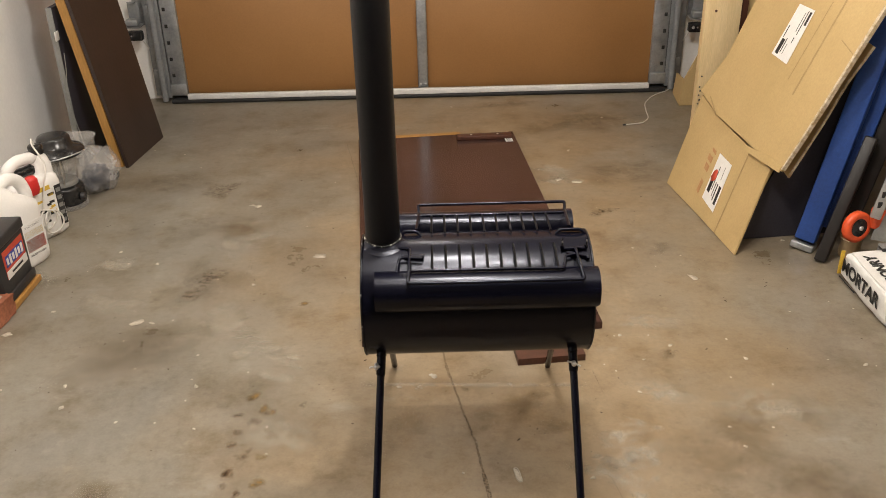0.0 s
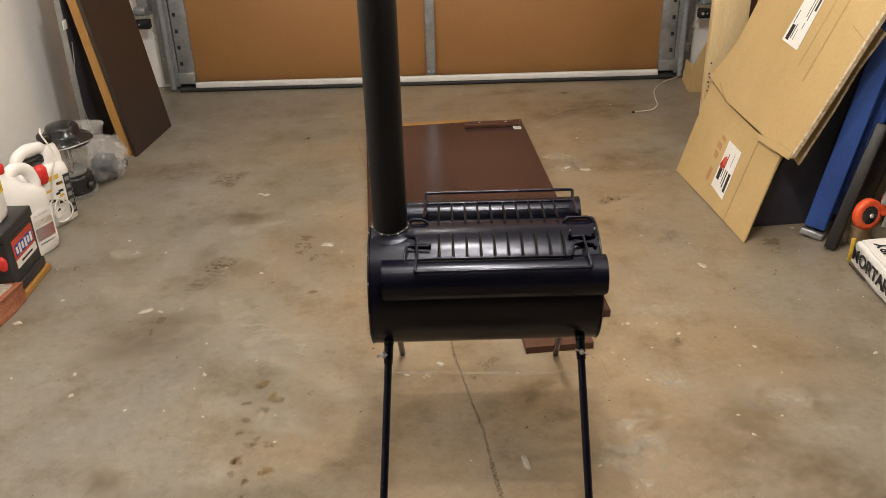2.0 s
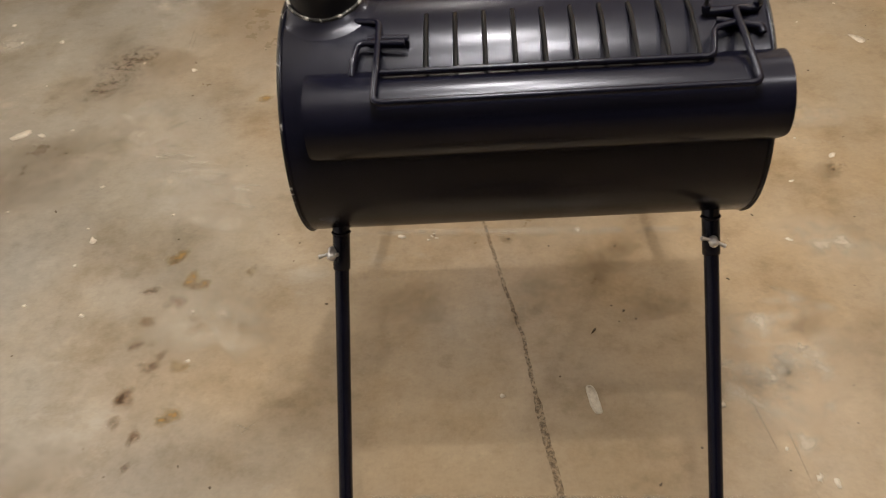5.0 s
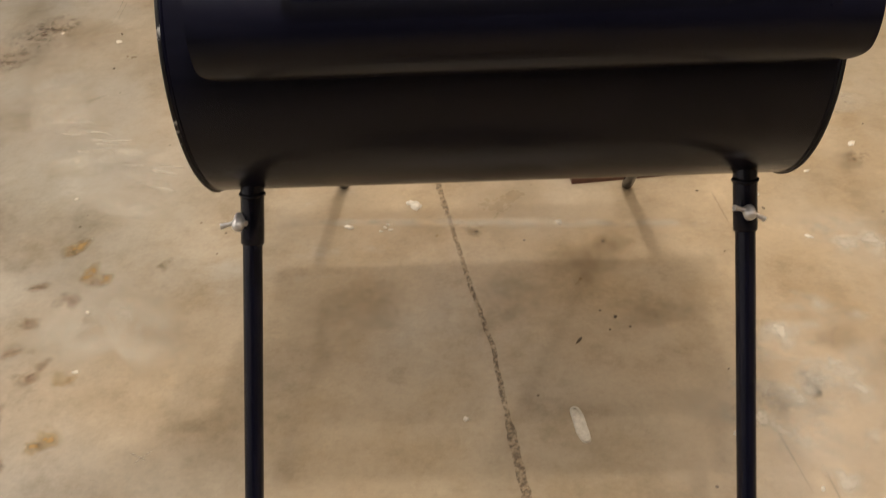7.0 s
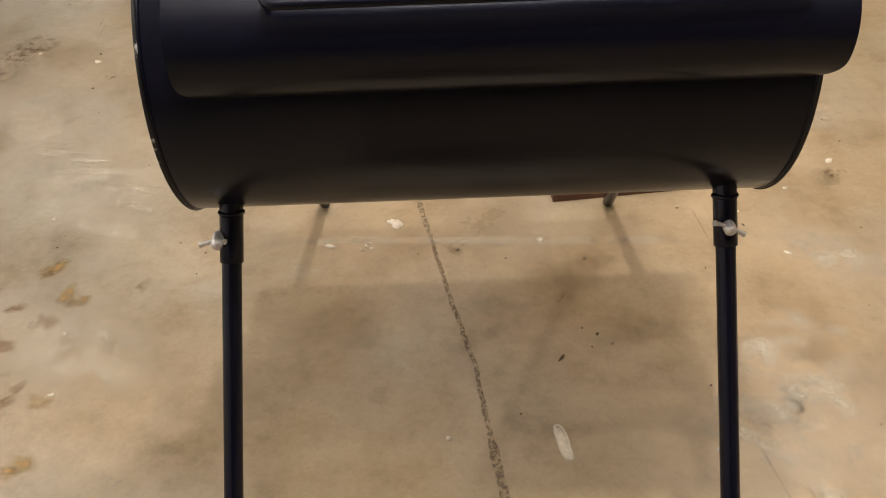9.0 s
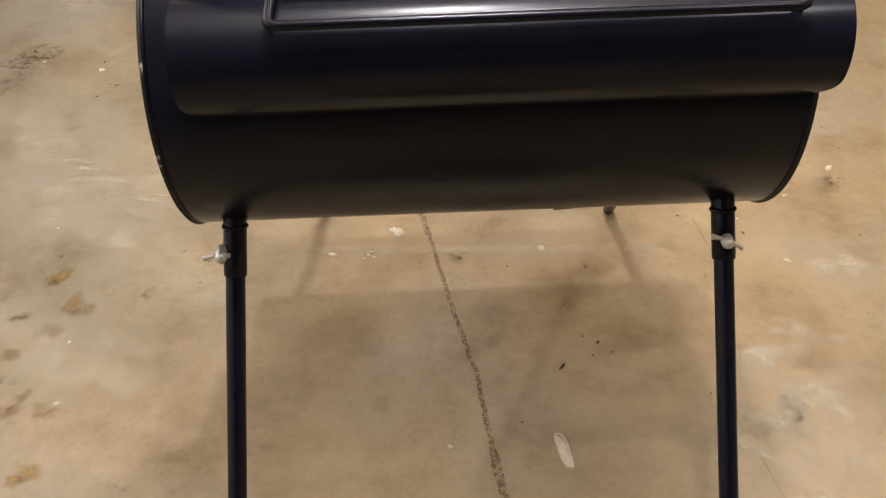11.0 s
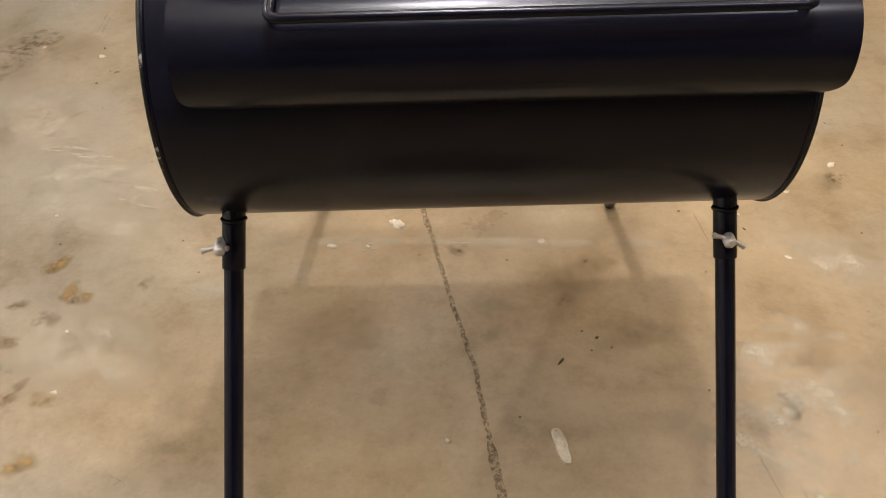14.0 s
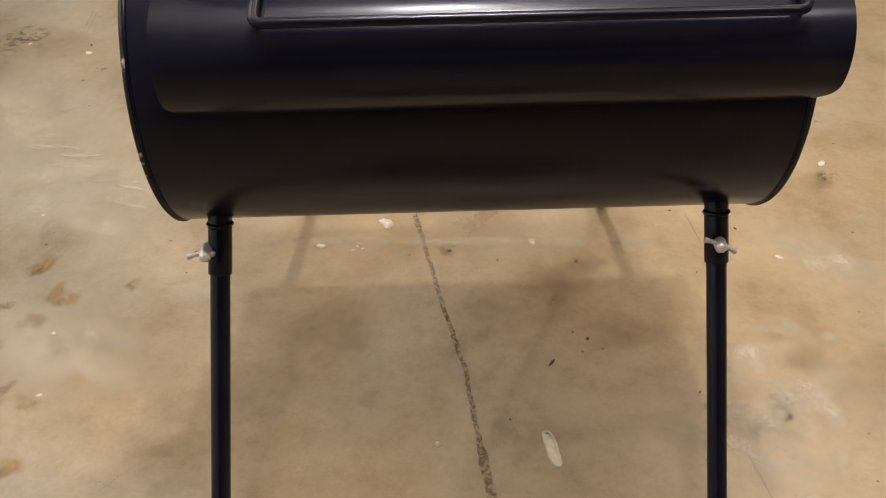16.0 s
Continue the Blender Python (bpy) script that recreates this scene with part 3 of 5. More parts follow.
# chimney
PX = 0.2355
saddle = bmesh.new()
rings = []
for j, (rr, lift) in enumerate(((0.049, -0.0005), (0.043, 0.001), (0.038, 0.0035), (0.0342, 0.0075))):
    ring = []
    for k in range(40):
        t = 2 * math.pi * k / 40
        x, dy = PX + rr * math.cos(t), rr * math.sin(t)
        ring.append(saddle.verts.new((max(x, X0 + 0.0005), CY + dy, CZ + math.sqrt(R * R - dy * dy) + lift)))
    rings.append(ring)
for a, b in zip(rings, rings[1:]):
    for k in range(40):
        saddle.faces.new((a[k], a[(k + 1) % 40], b[(k + 1) % 40], b[k]))
part("flue_collar", saddle, BLACK, stove)
bead = [(PX + 0.0338 * math.cos(t), CY + 0.0338 * math.sin(t), CZ + 0.0078 + math.sqrt(R * R - (0.0338 * math.sin(t)) ** 2) + 0.001 * noise.noise((9 * math.cos(t), 9 * math.sin(t), 0))) for t in (k * math.pi / 32 for k in range(64))]
part("weld_bead", tube(bead, [0.0016 + 0.0011 * abs(noise.noise((k * 0.9, 1, 0))) for k in range(64)], 6, True), WORN, stove, "rough silvery weld round the flue")
part("chimney_pipe", lathe([(0.0325, 0.535), (0.0327, 0.9), (0.0335, 1.45), (0.0325, 1.452)], 48, Matrix.Translation((PX, CY, 0))), PIPEBLACK, stove)


def rack(back):
    """Bent-bar frame hinged on the drum, an inner bar and ten cross bars that leave the drum at its crown."""
    mir = (lambda p: (p[0], 2 * CY - p[1], p[2])) if back else (lambda p: p)
    yo, zo, ym, zm = (1.665, 0.547, 1.692, 0.5355) if back else (1.667, 0.5125, 1.70, 0.5205)
    xl, xr = (0.300, 0.596) if back else (0.2835, 0.5965)
    yh, zh = (1.777, 0.545) if back else (1.763, 0.534)
    bend = [(xl - 0.02, yh + 0.006, zh - 0.002), (xl + 0.002, yh, zh), (xl + 0.002, ym, zm + 0.004), (xl, yo, zo),
            (xr, yo, zo), (xr - 0.004, ym, zm + 0.005), (xr - 0.006, yh - 0.012, zh), (xr + 0.008, yh - 0.012, zh - 0.003)]
    if back:
        bend = [(xl - 0.002, yh, zh), (xl + 0.003, ym, zm + 0.004), (xl, yo, zo), (xr, yo, zo), (xr - 0.004, ym, zm + 0.004), (xr - 0.007, yh, zh)]
    frame_bar = part("rack_frame", tube([mir(p) for p in rounded(bend, 0.007)], 0.0032, 8), BLACK, stove, "folding bent-bar rack frame")
    inner = [(xl + 0.003, ym, zm), (xr - 0.006, ym, zm)] if back else [(xl + 0.003, ym, zm), (0.564, ym - 0.003, zm), (0.570, 1.73, 0.527), (0.59, 1.735, 0.529)]
    part("inner_bar", tube([mir(p) for p in rounded(inner, 0.006)], 0.003, 8), BLACK, frame_bar)
    for k in range(10):
        x = 0.327 + 0.0252 * k
        way = [(x, 1.778, 0.539), (x, 1.74, 0.538), (x, ym, zm), (x, ym - 0.003, zm - 0.004)] if back else [(x, 1.772, 0.5325), (x, 1.75, 0.534), (x, ym + 0.006, zm + 0.002), (x, ym - 0.002, zm)]
        part("cross_bar", tube([mir(p) for p in way], 0.0022, 6), RACKBLACK, frame_bar)
    # lugs welded to the drum, and the pins that the frame turns on
    for s in (-1, 1):
        if back:
            xa, xb, y = (0.268, 0.306, 1.777) if s < 0 else (0.562, 0.617, 1.785)
            lug = part("hinge", tube([mir(p) for p in rounded([(xa, y + 0.004, 0.536), (xa + 0.008, y, 0.5425), (xb - 0.008, y, 0.5425), (xb, y + 0.004, 0.535)], 0.006)], 0.0032, 10), BLACK, stove)
            part("hinge_pin", tube([mir((xa + 0.006, y - 0.011, 0.538)), mir((xb - 0.006, y - 0.009, 0.538))], 0.003, 8), BLACK, lug)
        elif s < 0:
            lug = part("hinge", tube(rounded([(0.309, 1.732, 0.529), (0.268, 1.736, 0.529), (0.264, 1.716, 0.522), (0.263, 1.706, 0.5145)], 0.006), 0.0032, 8), BLACK, stove)
            part("hinge_pin", tube([(0.276, 1.744, 0.5275), (0.312, 1.741, 0.5275)], 0.0042, 8), BLACK, lug)
        else:
            lug = part("hinge", tube(rounded([(0.567, 1.752, 0.537), (0.567, 1.752, 0.5305), (0.611, 1.754, 0.5305), (0.611, 1.754, 0.537)], 0.004), 0.004, 10), BLACK, stove)
            part("hinge_pin", tube(rounded([(0.574, 1.742, 0.5275), (0.611, 1.735, 0.5235), (0.612, 1.73, 0.52)], 0.004), 0.0036, 8), BLACK, lug)
            for q, top in ((0.567, 0.5525), (0.6115, 0.5485)):
                part("worn_tip", tube([(q, 1.752, 0.534), (q, 1.7525, top)], [0.0021, 0.0014], 6), WORN, lug, "chipped bare metal tip")


rack(False)
rack(True)

FEET = [((0.2255, 1.716, 0.334), (0.204, 1.490, 0.002)), ((0.5895, 1.714, 0.334), (0.593, 1.480, 0.002)),
        ((0.222, 1.885, 0.334), (0.222, 2.160, 0.002)), ((0.590, 1.885, 0.334), (0.606, 2.140, 0.002))]
for n, (a, b) in enumerate(FEET):
    a, b = Vector(a), Vector(b)
    w = (b - a).normalized()
    s = part("leg_socket", tube([a - w * 0.02, a + w * 0.004, a + w * 0.040, a + w * 0.041], [0.0087, 0.0087, 0.0087, 0.0078], 20), BLACK, stove)
    part("weld_bead", tube([a + w * 0.004 + 0.0082 * (math.cos(t) * Vector((1, 0, 0)) + math.sin(t) * w.cross(Vector((1, 0, 0)))) - w * (0.0012 * math.cos(2 * t)) for t in (k * math.pi / 10 for k in range(20))], 0.002, 6, True), BLACK, s)
    part("leg", tube([a + w * 0.03, b - w * 0.006, b], [0.0073, 0.0073, 0.0066], 20), BLACK, stove)
    f = 1 if n < 2 else -1
    o = a + w * (0.019 if n % 2 == 0 else 0.0215) + Vector((-0.0085 if n % 2 == 0 else 0.0, -0.0085 * f, 0.001))
    nut = part("wing_bolt", lathe([(0.0044, -0.006), (0.0047, 0.0), (0.0044, 0.006), (0.0026, 0.008)], 14, Matrix.Translation(o) @ pose(0, 0, 0, 90 * f)), BRIGHT, s, "zinc wing bolt")
    lean = 0.1 if n % 2 == 0 else -0.45
    for q in (-1, 1):
        reach = 0.006 if n % 2 == 0 and q > 0 else 0.0135
        tip = o + Vector((q * reach * math.cos(lean), -0.003 * f, q * reach * math.sin(lean)))
        part("wing", tube([o, o.lerp(tip, 0.6), tip], [0.0021, 0.0016, 0.0023], 8), BRIGHT, nut)

# ---- board on the floor ----
B0, BT = Vector((0.02, 3.79, 0)), radians(5.2)
BM = Matrix.Translation(B0) @ Matrix.Rotation(BT, 4, "Z")
board = thing("tabletop_panel", "dark brown laminate tabletop lying on the concrete floor", "panel", B0)
part("sheet", slab([(0.02, 3.79, 0.021), (0.134, 2.25, 0.021), (0.774, 2.31, 0.021), (0.669, 3.849, 0.021)], 0.02, face=Vector((0, 0, 1))), DARKWOOD, board)
part("raw_edge", box((0.43, 0.03, 0.021), (0.215, 0.0155, 0.0115), 0.001, BM), HONEY, board, "unfinished honey-coloured wood edge")
CM = Matrix.Translation((0.545, 3.775, 0)) @ Matrix.Rotation(radians(2.2), 4, "Z")
cl = part("end_cleat", box((0.228, 0.038, 0.016), (0, 0, 0.0295), 0.002, CM), REDWOOD, board, "dark wood cleat with two screws")
for x in (0.49, 0.6):
    part("screw", lathe([(0.005, 0), (0.004, 0.002)], 10, CM @ Matrix.Translation((x - 0.545, 0, 0.0376))), BRIGHT, cl)
tag = part("price_tag", box((0.03, 0.042, 0.0012), (0.618, -0.1, 0.0222), 0, BM), PAPER, board, "small white paper tag")
for k in range(3):
    part("print", box((0.02, 0.003, 0.0005), (0.618, -0.089 - 0.011 * k, 0.0231), 0, BM), INK, tag)
part("end_cleat", slab([(0.533, 2.147, 0.019), (0.705, 2.163, 0.019), (0.693, 2.299, 0.019), (0.521, 2.283, 0.019)], 0.0185, face=Vector((0, 0, 1))), REDWOOD, board, "reddish wood cleat")


# ---- cardboard and timber leaning on the east side ----
def on_card(y, z, off=0.0):
    """A point of the leaning cardboard's plane; off: metres towards the room."""
    p = Vector((1.223 - 0.11 * (y - 3.0) + 0.41 * z, y, z))
    return p + off * Vector((-1, -0.11, 0.41)).normalized()


def card(name, outline, off, parent, material=CARD, thick=0.006, warp=0.004, label=""):
    """A sheet of cardboard cut to an outline, slightly warped."""
    bm = slab([on_card(y, z, off) for y, z in outline], thick, face=Vector((-1, -0.11, 0.41)))
    return part(name, bm, material, parent, label)


lean = thing("flattened_carton", "flattened brown cardboard carton leaning on the wall with torn flaps", "cardboard", (1.25, 3.0, 0))
lowp = card("lower_flap", [(3.295, 0.002), (2.99, 0.004), (2.712, 0.002), (2.745, 0.13), (2.778, 0.258), (2.915, 0.268), (3.19, 0.285), (3.372, 0.31)], 0.0, lean)
upp = card("main_sheet", [(2.709, 0.274), (2.80, 0.272), (2.913, 0.279), (3.19, 0.29), (3.378, 0.322), (3.325, 0.46), (3.33, 0.6), (3.33, 1.22), (2.68, 1.22), (2.69, 0.75), (2.70, 0.5)][::-1], 0.012, lean)
card("torn_edge", [(2.711, 0.28), (2.703, 0.40), (2.697, 0.52), (2.694, 0.64), (2.689, 0.75), (2.68, 1.2), (2.669, 1.2), (2.677, 0.75), (2.685, 0.60), (2.689, 0.50), (2.696, 0.38), (2.705, 0.28)], 0.0135, upp, CARDEDGE, 0.012, label="frayed pale cardboard edge")
card("fold_crease", [(2.712, 0.268), (2.80, 0.264), (2.913, 0.258), (2.925, 0.274), (2.80, 0.288), (2.712, 0.29)], 0.015, upp, CARD, 0.004)
card("slit", [(3.20, 0.288), (3.29, 0.322), (3.292, 0.326), (3.2, 0.292)], 0.0135, upp, CREASE, 0.001)
card("crease", [(2.86, 0.46), (2.853, 0.46), (2.853, 0.98), (2.86, 0.98)], 0.0127, upp, CREASE, 0.001)
card("crease", [(2.70, 0.62), (2.78, 0.64), (2.78, 0.643), (2.70, 0.623)], 0.0127, upp, CREASE, 0.001)
card("crease", [(2.868, 0.004), (2.863, 0.004), (2.916, 0.254), (2.921, 0.254)], 0.0012, lowp, CREASE, 0.001)
card("crease", [(2.92, 0.49), (2.9165, 0.49), (2.9125, 0.72), (2.916, 0.72)], 0.0127, upp, CREASE, 0.001)
card("back_layer", [(2.84, 0.003), (2.78, 0.003), (2.80, 0.26), (2.78, 0.5), (2.76, 1.2), (3.3, 1.2), (3.25, 0.01)], -0.022, lean, CARD, 0.005)
inner = card("inner_sheet", [(2.722, 0.262), (2.712, 0.43), (2.714, 0.55), (2.694, 0.657), (2.9, 0.68), (2.95, 0.3)], -0.03, lean, CARD, 0.006)
card("frayed_edge", [(2.722, 0.262), (2.712, 0.43), (2.714, 0.55), (2.694, 0.657), (2.698, 0.657), (2.718, 0.55), (2.716, 0.43), (2.726, 0.262)], -0.0295, inner, CARDEDGE, 0.007, label="frayed pale cardboard edge")


def sticker(corners, off, parent, bars, label):
    """A paper label with bars of print: corners are (y, z), from the top far one round."""
    card_pts = [on_card(y, z, off) for y, z in corners]
    s = part("shipping_label", slab(card_pts, 0.001, face=Vector((-1, -0.11, 0.41))), PAPER, parent, label)
    a, b, c, d = card_pts
    nrm = Vector((-1, -0.11, 0.41)).normalized() * 0.0005
    at = lambda u, v: (a * (1 - u) + b * u) * (1 - v) + (d * (1 - u) + c * u) * v + nrm
    for u0, u1, v0, v1, ink in bars:
        part("print", slab([at(u0, v0), at(u1, v0), at(u1, v1), at(u0, v1)], 0.0004, face=Vector((-1, -0.11, 0.41))), ink, s)


sticker([(3.068, 0.685), (2.973, 0.683), (2.965, 0.523), (3.072, 0.530)], 0.0145, upp,
        [(0.82, 0.93, 0.05, 0.3, INK), (0.7, 0.74, 0.05, 0.5, INK), (0.58, 0.61, 0.1, 0.45, INK), (0.66, 0.7, 0.55, 0.66, INK), (0.12, 0.3, 0.66, 0.95, INK), (0.35, 0.39, 0.62, 0.9, INK), (0.5, 0.52, 0.7, 0.9, INK), (0.1, 0.14, 0.4, 0.64, INK)],
        "white paper shipping label with a bar code")
sticker([(3.069, 0.2), (2.97, 0.195), (2.93, 0.046), (3.033, 0.056)], 0.002, lowp,
        [(0.78, 0.93, 0.5, 0.88, INK), (0.62, 0.68, 0.5, 0.85, INK), (0.5, 0.54, 0.5, 0.8, INK), (0.1, 0.3, 0.55, 0.8, INK), (0.36, 0.4, 0.2, 0.7, INK), (0.7, 0.72, 0.12, 0.4, INK)],
        "white paper product label with an orange-red mark")
part("print", splat(0, 0, 0.016, 0.02, 0, 0, 14, 0.5, thick=0.0004), REDINK, lowp).matrix_world = Matrix.Translation(on_card(3.03, 0.135, 0.0033)) @ Vector((-1, -0.11, 0.41)).to_track_quat("Z", "Y").to_matrix().to_4x4()
for y0, y1, z0, z1 in ((3.085, 3.115, 0.13, 0.15), (3.09, 3.125, 0.16, 0.178), (3.07, 3.09, 0.06, 0.1), (3.09, 3.12, 0.19, 0.2)):
    card("print", [(y1, z0), (y0, z0 - 0.005), (y0 + 0.006, z1 - 0.004), (y1 + 0.006, z1)], 0.0012, lowp, FADED, 0.0006)

timber = thing("pine_board", "raw pine board with nail holes standing on end", "timber", (1.39, 3.52, 0))
tb = part("plank", box((0.132, 0.036, 1.95), (1.391, 3.52, 0.976), 0.003, pose(0, 0, 0, 0, 0, 0)), PINE, timber)
for k, z in enumerate((0.235, 0.25, 0.268, 0.285, 0.3, 0.34)):
    part("nail_hole", box((0.006, 0.002, 0.006), (1.336 + 0.004 * (k % 2), 3.5015, z), 0.001), INK, tb)
part("knot", lathe([(0.005, 0), (0.004, 0.0006)], 12, Matrix.Translation((1.365, 3.5016, 0.58)) @ pose(0, 0, 0, 90)), REDWOOD, tb)
# dark reddish strip painted in for the shaded gap beside the pine plank
t2 = thing("gap_strip", "narrow dark reddish strip standing for the gap behind the carton", "timber", (1.475, 3.55, 0))
part("plank", box((0.03, 0.09, 1.9), (1.474, 3.57, 0.951), 0.003), REDWOOD, t2)
c2 = thing("cardboard_sheet", "brown cardboard sheet standing behind the timber", "cardboard", (1.6, 3.6, 0))
part("sheet", slab([(1.49, 3.56, 0.002), (1.80, 3.5, 0.002), (1.80, 3.5, 1.5), (1.49, 3.56, 1.5)], 0.006), CARD, c2)
c3 = thing("cardboard_box", "darker brown cardboard box behind the pine board", "cardboard", (1.6, 4.3, 0))
part("side", slab([(1.47, 4.2, 0.002), (1.72, 4.2, 0.002), (1.72, 4.2, 0.6), (1.66, 4.2, 0.5), (1.56, 4.2, 0.30), (1.482, 4.2, 0.13)], 0.006), CARD, c3)
part("return_side", slab([(1.49, 4.4, 0.002), (1.47, 4.207, 0.002), (1.484, 4.207, 0.12), (1.5, 4.4, 0.1)], 0.006), CARD, c3)
part("inner_sheet", slab([(1.72, 4.4, 0.002), (1.72, 4.207, 0.002), (1.72, 4.207, 0.55), (1.72, 4.4, 0.55)], 0.006), CARD, c3)

# ---- blue frame, dark leg, wheeled cart ----
blue = thing("blue_steel_frame", "blue enamelled steel frame leaning on the wall with a grey foot", "steel frame", (1.47, 2.75, 0))


def beam(a, b, w, d, material, parent, name, side=Vector((0, -1, 0)), bevel=0.004, label=""):
    """A straight bar of w x d from a to b; its wide face turns towards side."""
    a, b = Vector(a), Vector(b)
    z = (b - a).normalized()
    x = z.cross(side).normalized()
    y = z.cross(x)
    m = Matrix((x, y, z)).transposed().to_4x4()
    m.translation = a
    return part(name, box((w, d, (b - a).length), (0, 0, (b - a).length / 2), bevel, m), material, parent, label)


FACE = Vector((-0.6, -0.8, 0.1))
beam((1.49, 2.752, 0.03), (1.762, 2.83, 1.28), 0.062, 0.05, BLUE, blue, "upright", FACE)
beam((1.56, 2.775, 0.06), (1.835, 2.85, 1.28), 0.055, 0.04, BLUE, blue, "upright", FACE)
foot = beam((1.483, 2.75, 0.001), (1.4875, 2.7512, 0.022), 0.07, 0.062, STEEL, blue, "foot", FACE)
darkleg = thing("dark_wood_leg", "dark-stained wooden leg leaning beside the blue frame", "wood", (1.5, 2.66, 0))
beam((1.503, 2.66, 0.002), (1.62, 2.73, 0.37), 0.034, 0.045, STAINED_AND_VOID, darkleg, "bar", FACE)
beam((1.605, 2.74, 0.11), (1.89, 2.85, 1.15), 0.06, 0.02, STAINED_AND_VOID, darkleg, "board", FACE)
beam((1.535, 2.69, 0.105), (1.56, 2.68, 0.14), 0.02, 0.02, STEEL, darkleg, "bracket", FACE)
ds = thing("dark_sheet", "dark slate-coloured board leaning behind the carton", "board", (1.4, 2.82, 0))
part("sheet", slab([(1.285, 2.815, 0.002), (1.62, 2.85, 0.002), (2.0, 2.86, 1.05), (1.74, 2.83, 1.05)], 0.012), DARKSHEET, ds)
# near-black panel added to paint the shaded void behind the carton
dp = thing("void_panel", "near-black panel standing for the shaded void behind the carton", "panel", (1.72, 3.0, 0))
part("sheet", slab([(1.66, 3.4, 0.002), (1.68, 2.90, 0.002), (1.98, 2.9, 1.1), (1.95, 3.4, 1.1)], 0.018), STAINED_AND_VOID, dp)
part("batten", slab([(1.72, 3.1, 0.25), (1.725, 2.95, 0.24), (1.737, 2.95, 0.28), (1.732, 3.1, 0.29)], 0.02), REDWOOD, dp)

cart = thing("folding_cart", "folded aluminium hand cart with an orange wheel", "hand cart", (1.6, 2.65, 0))
WM = Matrix.Translation((1.566, 2.61, 0.138)) @ Matrix.Rotation(radians(18), 4, "Z") @ pose(0, 0, 0, 84)
wheel = part("wheel", lathe([(0.024, -0.012), (0.04, -0.013), (0.047, -0.008), (0.047, 0.008), (0.04, 0.013), (0.03, 0.014), (0.026, 0.010)], 32, WM), ORANGE, cart, "orange plastic wheel")
part("hub", lathe([(0.027, -0.011), (0.027, 0.0125), (0.02, 0.014), (0.009, 0.015), (0.008, 0.018)], 24, WM), GLOSSBLACK, wheel)
part("axle", lathe([(0.007, 0.012), (0.007, 0.02), (0.004, 0.022)], 12, WM), BRIGHT, wheel)
part("fender", box((0.06, 0.03, 0.07), (1.632, 2.612, 0.165), 0.012), ORANGE, cart, "orange plastic wheel bracket")
part("frame_plate", slab([(1.61, 2.60, 0.10), (1.80, 2.50, 0.10), (1.86, 2.52, 0.62), (1.66, 2.62, 0.42)], 0.025), GREY, cart)
rail = beam((1.60, 2.585, 0.175), (1.70, 2.64, 0.52), 0.03, 0.014, ALU, cart, "rail", FACE)
for k in range(7):
    p = Vector((1.60, 2.585, 0.175)).lerp(Vector((1.70, 2.64, 0.52)), 0.12 + 0.085 * k) + FACE.normalized() * 0.0085
    part("perforation", box((0.012, 0.004, 0.018), p, 0.001), RUBBER, rail)
part("corner_cap", box((0.035, 0.03, 0.04), (1.66, 2.60, 0.335), 0.008), ORANGE, cart, "orange plastic corner")
part("foot", box((0.2, 0.03, 0.1), (1.72, 2.56, 0.052), 0.004), GREY, cart)
can = thing("small_can", "small cream plastic tub behind the sack", "tub", (1.575, 2.66, 0))
part("body", lathe([(0.027, 0.001), (0.029, 0.004), (0.031, 0.06), (0.032, 0.062)], 20, Matrix.Translation((1.60, 2.69, 0))), CREAM, can)

# ---- sack of mortar ----
sack = thing("mortar_sack", "white paper sack with bold black lettering lying on the floor", "sack", (1.66, 2.34, 0))
bm = bmesh.new()
bmesh.ops.create_cube(bm, size=1)
bmesh.ops.subdivide_edges(bm, edges=bm.edges, cuts=9, use_grid_fill=True)
for v in bm.verts:
    x, y, z = v.co * 2
    f = 1 - 0.05 * (x * x * y * y) - 0.035 * abs(z) ** 3
    n = 0.004 * noise.noise((v.co * 6)) + 0.002 * noise.noise((v.co * 17))
    v.co = Vector((1.655 + 0.143 * x * f + n, 2.343 + 0.215 * y * f + n, 0.048 + 0.046 * z * (1 - 0.06 * max(0, abs(y) - 0.7) - 0.05 * max(0, abs(x) - 0.6)) + n * 0.6 * (1 if z > -0.9 else 0)))
bmesh.ops.bevel(bm, geom=[e for e in bm.edges if e.calc_face_angle(0) > 0.9], offset=0.006, segments=2, affect="EDGES")
part("bag", bm, SACK, sack)
SIDE = Matrix.Translation((1.5085, 2.425, 0.05)) @ Matrix(((0, 0, -1, 0), (-1, 0, 0, 0), (0, 1, 0, 0), (0, 0, 0, 1)))
lettering("MORTAR", 0.059, SIDE @ Matrix.Translation((0.0, 0.004, 0.0)) @ Matrix.Diagonal((0.92, 0.9, 1, 1)), INK, sack, "bold black printed word", bold=0.0018)
part("print", box((0.001, 0.1, 0.004), (1.5085, 2.49, 0.014), 0), INK, sack)
part("print", tube([(1.509, 2.235 + 0.028 * math.cos(t), 0.05 + 0.028 * math.sin(t)) for t in (k * math.pi / 12 for k in range(24))], 0.0016, 4, True), INK, sack, "printed ring mark")
part("print", box((0.001, 0.02, 0.006), (1.5085, 2.235, 0.05), 0, bm=box((0.001, 0.006, 0.03), (1.5085, 2.235, 0.045), 0)), INK, sack)
UP = Matrix.Translation((1.565, 2.40, 0.0955)) @ Matrix.Rotation(radians(90), 4, "Z")
lettering("MASONRY", 0.045, UP, INK, sack, "black printed word", bold=0.0012)
lettering("MORTAR", 0.1, Matrix.Translation((1.655, 2.38, 0.0962)) @ Matrix.Rotation(radians(90), 4, "Z"), INK, sack, "bold black printed word", bold=0.003)
